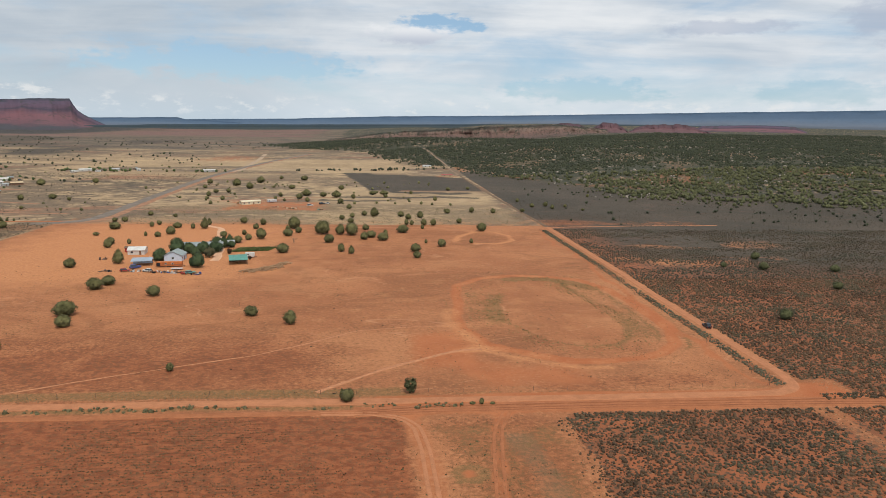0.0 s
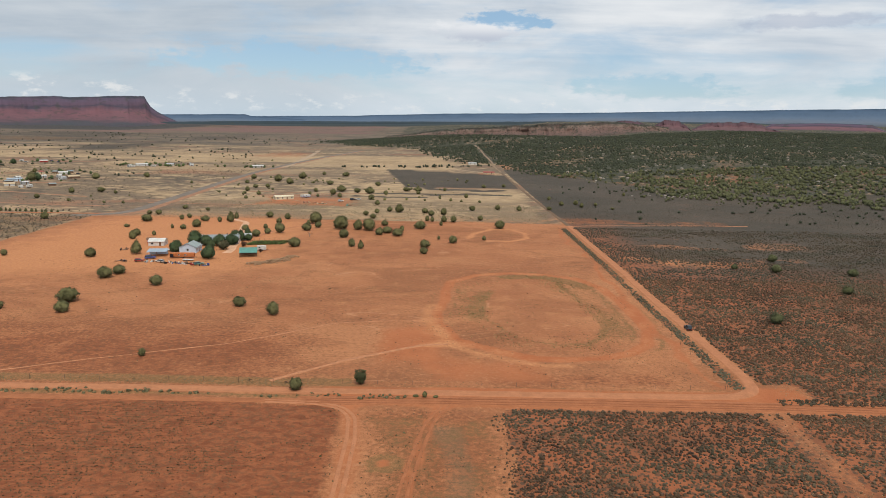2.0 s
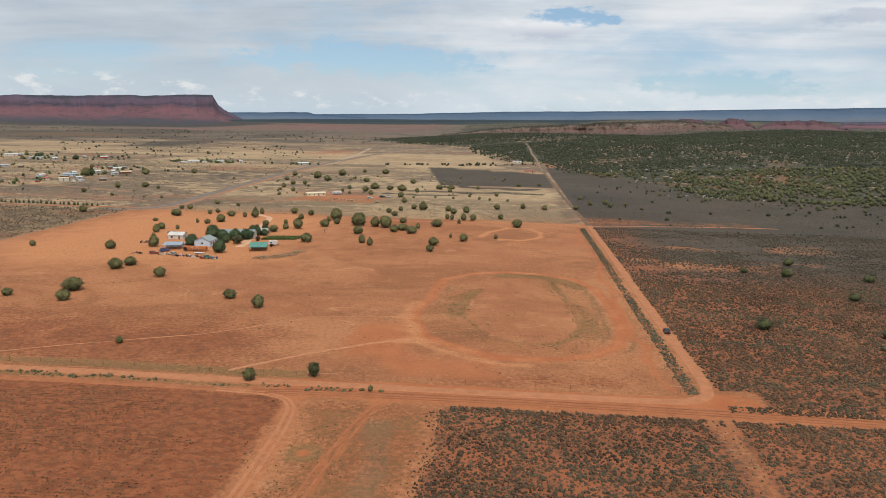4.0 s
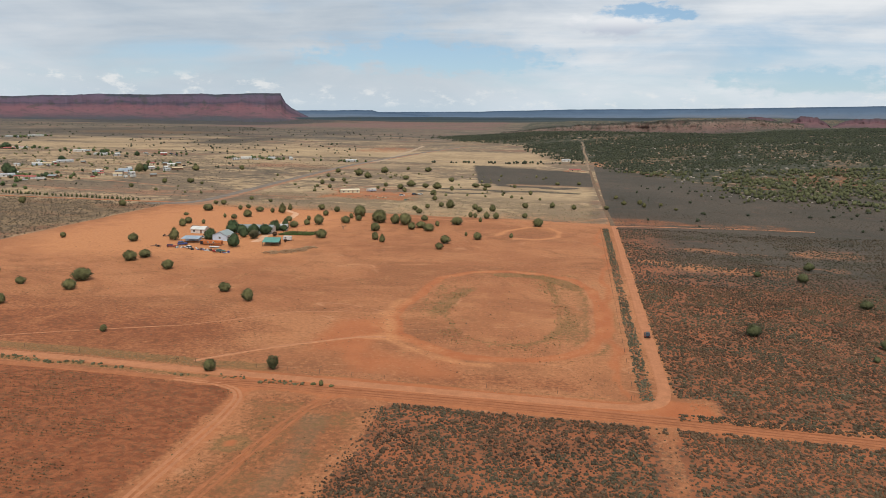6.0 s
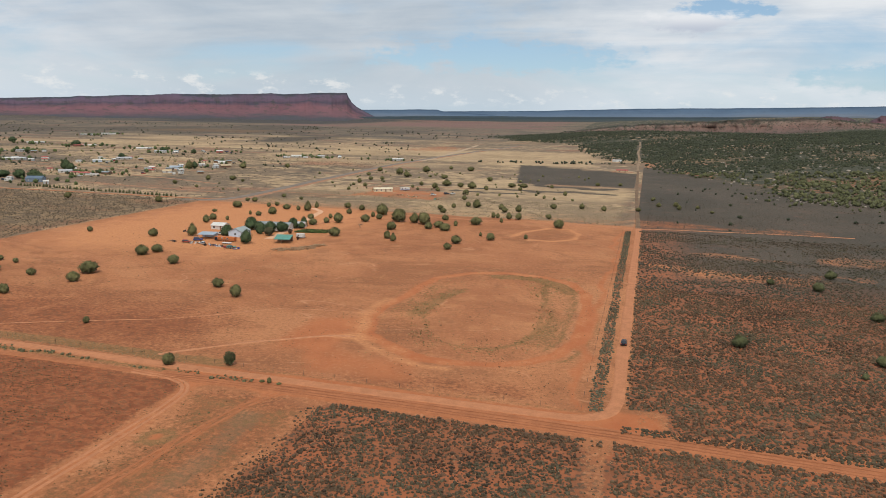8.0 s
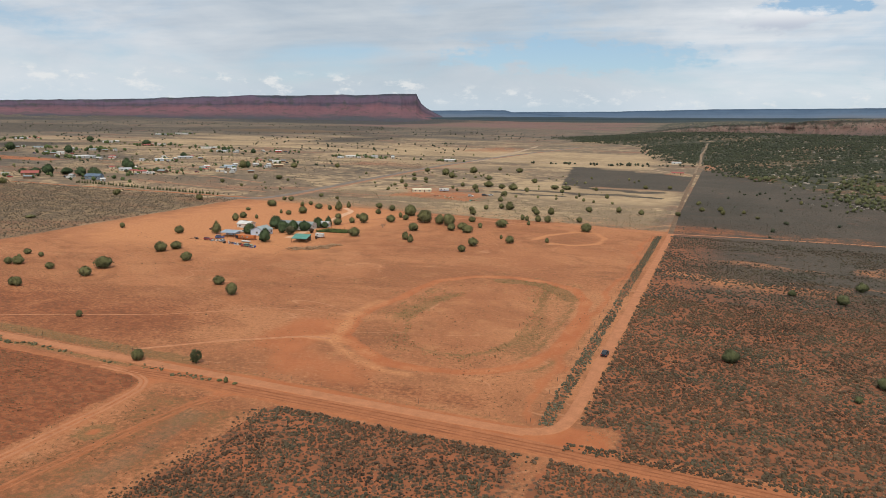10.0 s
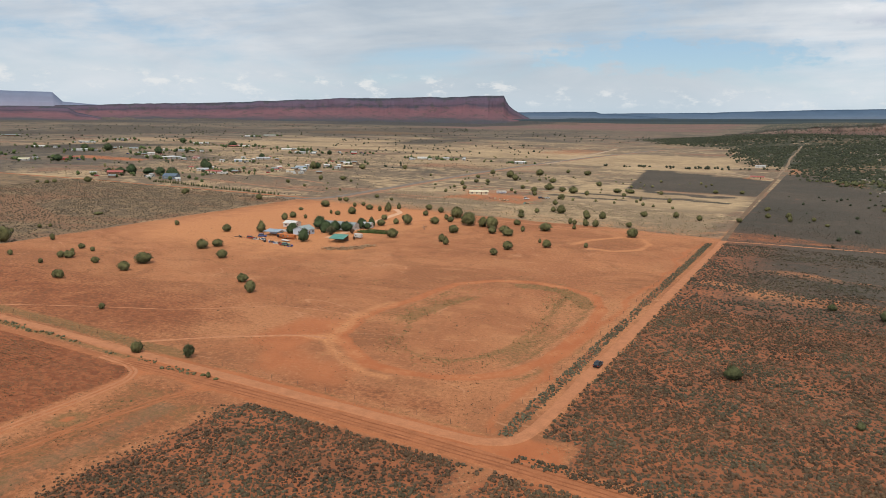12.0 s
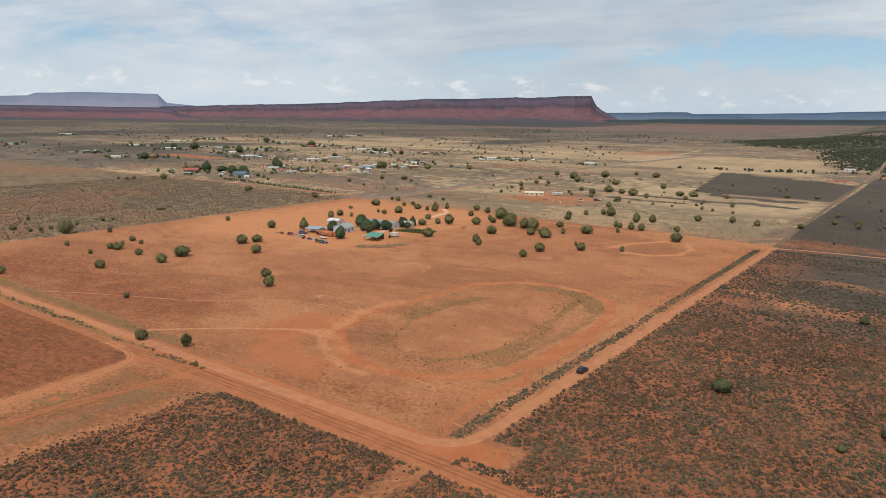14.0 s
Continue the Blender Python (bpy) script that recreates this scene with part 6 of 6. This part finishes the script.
for k in range(5):
    ob = stand("garden_row", -67.0 + 0.5 * k, 368.5 + 2.1 * k, 8, "bright green garden row on a low trellis", "garden row", "garden rows")
    vine = np.random.default_rng(80 + k)
    n = 150
    tv = np.concatenate([spray(j, 16, 0.22)[0] * 0.85 + [vine.uniform(-9.5, 9.5), vine.normal(0, 0.3), 0] for j in range(150)])
    tf = np.arange(len(tv)).reshape(-1, 3)
    link("vines", tri_mesh("vines", tv * [1, 1, 1.25], tf, vine.uniform(0, 1, len(tv))), leafy("vine_leaves", (0.07, 0.12, 0.03), (0.20, 0.25, 0.07)), ob)
    for j in range(8):
        block("post", BROWN, ob, (-9.5 + 2.7 * j, 0.25, 0.7), (0.12, 0.12, 1.5 + (1.0 if k == 4 else 0)))
for x, y, h, w, kind in ((-81.6, 389, 6.1, 4.8, "cone"), (-88.5, 388.4, 4.8, 6.1, "round"), (-84.3, 366.6, 6.4, 7.4, "round"), (-103.3, 366, 7.6, 7.8, "round"), (-105.3, 343.4, 6.6, 6.6, "round"), (-83.8, 328, 7.4, 6.2, "round"), (-87, 331, 4.4, 3.6, "round"), (-82.6, 379, 6.6, 4.2, "cone"), (-79.3, 381, 3.8, 4.8, "round"), (-89.5, 363, 6.6, 7.0, "round"), (-96.5, 363.5, 6.0, 6.6, "round"), (-91.5, 355, 4.8, 4.4, "round")):
    plant(kind, x, y, h, w, x * 11, PINE, "dense dark green shade tree by the house", "shade_tree", "trees round the ranch house", int(x) % 3)
plant("open", -84, 352.0, 5.2, 6.6, 0, leafy("pale_leaves", (0.12, 0.11, 0.05), (0.22, 0.19, 0.10)), "pale thin-leaved shade tree", "shade_tree")
for x, y, h, w in ((-69.5, 345.5, 2.6, 2.8), (-63.4, 346.2, 2.0, 2.0), (-76.5, 362, 3.0, 3.2)):
    plant("open", x, y, h, w, x * 5, leafy("rusty_leaves", (0.11, 0.055, 0.035), (0.19, 0.10, 0.06)), "rust-brown dry bush in the yard", "dry_bush", "dry bushes in the yard")
dead = new("dead_tree")
dead.matrix_basis = pose(-47.9, 395.5, float(height(-47.9, 395.5)), 0, 0, 30) @ Matrix.Diagonal((5.5, 5.5, 4.2, 1))
tagged(dead, "bare dead tree on red soil", "tree")
link("trunk", trunk_mesh("trunk", 9, 0.7), weathered("dead_wood", (0.34, 0.22, 0.15), 0.9, 0, 2.0, 0.2), dead)
link("twigs", tri_mesh("twigs", *leaves(np.random.default_rng(4), np.random.default_rng(5).uniform(-0.4, 0.4, (40, 3)) * [1, 1, 0.5] + [0, 0, 0.5], 0.045, 3), np.zeros(360)), weathered("dry_twigs", (0.26, 0.15, 0.09), 0.9, 0, 2.0, 0.2), dead)

# ---- the building site and homesteads beyond ----
house(-105.5, 585, 32, (16, 5.5, 2.4), 0.8, CREAM, CREAM, "long cream metal building on red soil", "shed", 4)
trailer(-90, 598.5, 40, (8.5, 2.6, 2.1), WHITE, "white camper trailer with blue stripes", "camper_trailer", NAVY)
car(-43.2, 587, 60, WHITE, "white pickup truck by a building site", (5.2, 1.9, 1.7), True)
car(-47.5, 584, 40, DARK, "dark car by a building site")
car(-56, 573.5, 20, WHITE, "white car by a building site")
junk_pile(-69, 557, 71, 14, 4.0, 1.5, (CREAM, TIMBER, BROWN), "stacks of pale timber on red soil")
junk_pile(-46, 549, 72, 9, 1.8, 1.5, (TEAL, BROWN, TEAL), "green skip and boxes on red soil")
junk_pile(-80, 565, 73, 9, 5.0, 1.5, (BROWN, TIMBER, RUST_ROOF), "heap of boards on red soil")
HOME = "homesteads on the plain"
house(-492, 513, 45, (15, 9, 3.0), 1.8, BROWN, RUST_ROOF, "brown house with a red roof among trees", group=HOME)
house(-417, 521, 20, (14, 9, 3.2), 1.9, weathered("slate_siding", (0.20, 0.24, 0.29), 0.7, 0, 0.5, 0.15), weathered("slate_roof", (0.12, 0.16, 0.21), 0.8, 0, 0.5, 0.2), "slate-blue house with a dark roof", group=HOME)
for x, y, turn, lo, wi, wm, rm, label in (
    (-462, 602, 48, 16, 6, WHITE, SILVER, "white mobile home on the plain"), (-426, 590, 25, 13, 6, WHITE, RUST_ROOF, "white house with a reddish roof"),
    (-414, 606, 0, 11, 6, BROWN, GREY_ROOF, "brown barn with a grey roof"), (-526, 976, 33, 12, 8, RED_PAINT, WHITE, "red barn with a white roof"),
    (-398, 788, 28, 13, 7, WHITE, WHITE, "white house with a white roof"), (-361, 738, 50, 15, 4, BROWN, TIMBER, "low brown shed with a tan roof"),
    (-375, 941, 32, 19, 6, WHITE, WHITE, "long white mobile home"), (-343, 955, 32, 12, 6, WHITE, SILVER, "white mobile home on the plain"),
    (-397, 695, 28, 17, 8, PALE_BLUE, LILAC, "pale blue house with trees"), (-533, 738, 12, 24, 7, WHITE, TIMBER, "long white building with a tan roof"),
    (-543, 785, 45, 24, 6, SILVER, SILVER, "long grey metal shed"), (-594, 924, 5, 22, 8, WHITE, SILVER, "white house with a grey roof"),
    (-672, 980, 35, 22, 7, WHITE, WHITE, "long white mobile home"), (-1136, 1438, 45, 40, 12, WHITE, WHITE, "long white barn far off"),
    (-1130, 1363, 20, 34, 10, SILVER, WHITE, "long pale barn far off"), (-808, 990, 70, 22, 9, BROWN, RUST_ROOF, "brown house with a red roof far off"),
    (-796, 1008, 38, 14, 8, CREAM, WHITE, "cream house with a white roof far off"), (-768, 840, 80, 15, 8, WHITE, GREY_ROOF, "white house with a grey roof"),
    (-642, 720, 30, 13, 7, SILVER, SILVER, "grey metal shed on the plain"), (-406, 659, 28, 9, 5, DARK, GREY_ROOF, "dark shed with a grey roof"),
    (-375, 650, 28, 11, 5, WHITE, TIMBER, "white shed with a tan roof"), (-888, 743, 70, 36, 9, WHITE, WHITE, "long white barn far off"),
    (-757, 574, 48, 16, 8, WHITE, CREAM, "white house with a cream roof"), (-898, 602, -70, 24, 8, BROWN, GREY_ROOF, "brown house with a grey roof far off"),
    (-1125, 911, 8, 34, 10, SILVER, WHITE, "long pale barn far off"), (-1162, 1022, 55, 30, 10, WHITE, SILVER, "white house with a grey roof far off"),
    (-937, 1023, 52, 22, 8, WHITE, WHITE, "white house with a white roof far off"), (-771, 842, 50, 20, 6, WHITE, SILVER, "white mobile home on the plain"),
    (-652, 713, 48, 22, 6, SILVER, WHITE, "long pale mobile home"), (-539, 733, 47, 13, 7, PALE_BLUE, WHITE, "pale blue house with a white roof"),
    (-728, 609, 10, 18, 8, RED_PAINT, RUST_ROOF, "red house with a red roof"), (-1190, 616, 50, 18, 9, WHITE, WHITE, "white house with a white roof far off"),
    (-1505, 986, 55, 34, 10, BROWN, GREY_ROOF, "brown house with a grey roof far off"), (-1027, 759, 50, 22, 9, WHITE, WHITE, "white house with a white roof far off"),
    (-1573, 903, 55, 34, 10, SILVER, WHITE, "long pale barn far off"), (-874, 827, 50, 20, 8, WHITE, GREY_ROOF, "white house with a grey roof far off"),
    (-738, 754, 48, 12, 7, WHITE, WHITE, "white house with a white roof far off"), (-224, 955, 30, 20, 8, SILVER, WHITE, "pale metal barn by the road"),
    (86, 908, 4, 18, 7, TIMBER, RUST_ROOF, "low tan house with a red roof by the woods"), (72, 1090, 10, 16, 8, WHITE, SILVER, "white house by the woods"),
):
    house(x, y, turn, (lo * 0.78, wi, 2.2), 1.0, wm, rm, label, "house" if "house" in label else "barn" if "barn" in label else "mobile_home" if "mobile" in label else "shed", max(1, int(lo / 8)), HOME)
def yard(x, y, rng):
    """Sheds, a trailer and cars strewn round a homestead."""
    for k in range(int(rng.integers(2, 5))):
        a, r = rng.uniform(0, 6.28), rng.uniform(12, 30)
        px, py = x + r * math.cos(a) * 1.3, y + r * math.sin(a)
        wm, rm, colour = ((WHITE, SILVER, "white"), (BROWN, GREY_ROOF, "brown"), (SILVER, WHITE, "grey metal"), (CREAM, RUST_ROOF, "cream"))[int(rng.integers(0, 4))]
        kind = rng.integers(0, 4)
        if kind < 2:
            house(px, py, float(rng.uniform(0, 90)), (rng.uniform(4, 8), rng.uniform(3, 5), 2.2), 0.8, wm, rm, "small " + colour + " shed behind a homestead", "shed", 1, "outbuildings of the homesteads")
        elif kind == 2:
            tagged(trailer(px, py, float(rng.uniform(0, 180)), (rng.uniform(5, 8), 2.4, 2.1), WHITE, "white camper trailer parked by a homestead", "camper_trailer"), group="trailers of the homesteads")
        else:
            tagged(car(px, py, float(rng.uniform(0, 180)), (WHITE, DARK, RED_PAINT, NAVY)[int(rng.integers(0, 4))], "car parked in a homestead's yard"), group="cars of the homesteads")


rng = np.random.default_rng(21)
for ob in [o for o in bpy.data.objects if o.parent is None and "group" in o and o["group"] == HOME and o.location.x < -300]:
    yard(ob.location.x, ob.location.y, rng)
rng = np.random.default_rng(12)
homes = [ob.location for ob in bpy.data.objects if ob.parent is None and "label" in ob and ob.name.split(".")[0] in ("house", "barn", "mobile_home") and ob.location.x < -215]
hx = np.concatenate([h.x + rng.normal(0, 20, 14) for h in homes])
hy = np.concatenate([h.y + 4 + rng.normal(0, 16, 14) for h in homes])
hs = rng.uniform(1.8, 6.0, len(hx)) * np.where(hx < -600, 1.4, 1.0)
near = np.array([min(math.hypot(x - h.x, y - h.y) for h in homes) for x, y in zip(hx, hy)]) > 9
scatter("homestead_trees", hx[near], hy[near], hs[near], hs[near] * 0.95, LUMPS, YARD_TREE, "small leafy trees planted round the homesteads", "trees", 33)
for x, y, h, w in ((-438, 540, 9, 12), (-424, 533, 7, 7), (-450, 535, 9, 11), (-425, 610, 5, 6), (-380, 705, 8, 8), (-486, 528, 11, 11), (-500, 525, 7, 11), (-512, 520, 6, 8), (-478, 620, 12, 10), (-470, 618, 9, 9), (-475, 540, 7, 12), (-710, 590, 9, 13), (-740, 770, 12, 12), (-860, 770, 12, 15), (-905, 760, 10, 12), (-560, 800, 7, 9), (-540, 930, 7, 8), (-600, 936, 8, 9), (-1000, 1040, 10, 14), (-820, 1000, 10, 16)):
    plant("round", x, y, h, w, x, PINE, "leafy green tree by a homestead", "shade_tree", "trees round the homesteads", int(x) % 2)
for k in range(46):
    x = -404 + 3.7 * k + dice.uniform(-0.7, 0.7)
    plant("cone", x, 489.5 - 0.072 * (x + 404) + dice.uniform(-0.5, 0.5), dice.uniform(1.9, 3.3), dice.uniform(1.5, 2.3), x * 13, GREEN, "young tree in a planted row", "young_tree", "row of young trees", k % 2)

# ---- the car on the road, fences, stones ----
car(111.3, 223.6, 88, DARK, "black estate car on the dirt road", (4.1, 1.78, 1.6))


def fence(x0, y0, x1, y1, label):
    ob = stand("fence", x0, y0, 0, label, "fence")
    n = int(math.hypot(x1 - x0, y1 - y0) / 9)
    tops = []
    for k in range(n + 1):
        x, y = (x1 - x0) * k / n, (y1 - y0) * k / n
        z = float(height(x0 + x, y0 + y)) - ob.location.z
        block("post", BROWN, ob, (x, y, z + 0.6), (0.08, 0.08, 1.25), "", 10 * k)
        tops.append((x, y, z))
    for h in (0.45, 0.8, 1.15):
        bm = bmesh.new()
        rings = [[bm.verts.new((x + dx, y + dy, z + h + dz)) for dx, dy, dz in ((-0.004, -0.004, -0.004), (0.004, 0.004, -0.004), (0, 0, 0.005))] for x, y, z in tops]
        for a, b in zip(rings, rings[1:]):
            for k in range(3):
                bm.faces.new((a[k - 1], a[k], b[k], b[k - 1]))
        part("wire", bm, BROWN, ob)
    return ob


fence(-150, 169.3, 102.5, 169.3, "wire fence on wooden posts beside the road")
fence(103.2, 169.8, 103.2, 446, "wire fence on wooden posts beside sagebrush")
ROCK = weathered("pale_limestone", (0.34, 0.29, 0.24), 0.95, 0, 0.3, 0.25)


def stones(seed, x, y, size, label):
    rng = np.random.default_rng(seed)
    forms = []
    for k in range(3):
        v, f = ball(rng, 0.7)
        forms.append((v * [0.5, 0.5, 0.35] + [0, 0, 0.2], f))
    return scatter("stones", x, y, size, size * 0.8, forms, ROCK, label, "stones", seed, 0.1)


rs = np.random.default_rng(3)
stones(5, rs.normal(258, 20, 90), rs.normal(664, 9, 90), rs.uniform(0.5, 2.0, 90), "pale limestone boulders in the sage")
stones(6, rs.uniform(180, 700, 260), rs.uniform(760, 1300, 260), rs.uniform(1.0, 4.0, 260), "pale limestone outcrops among junipers")
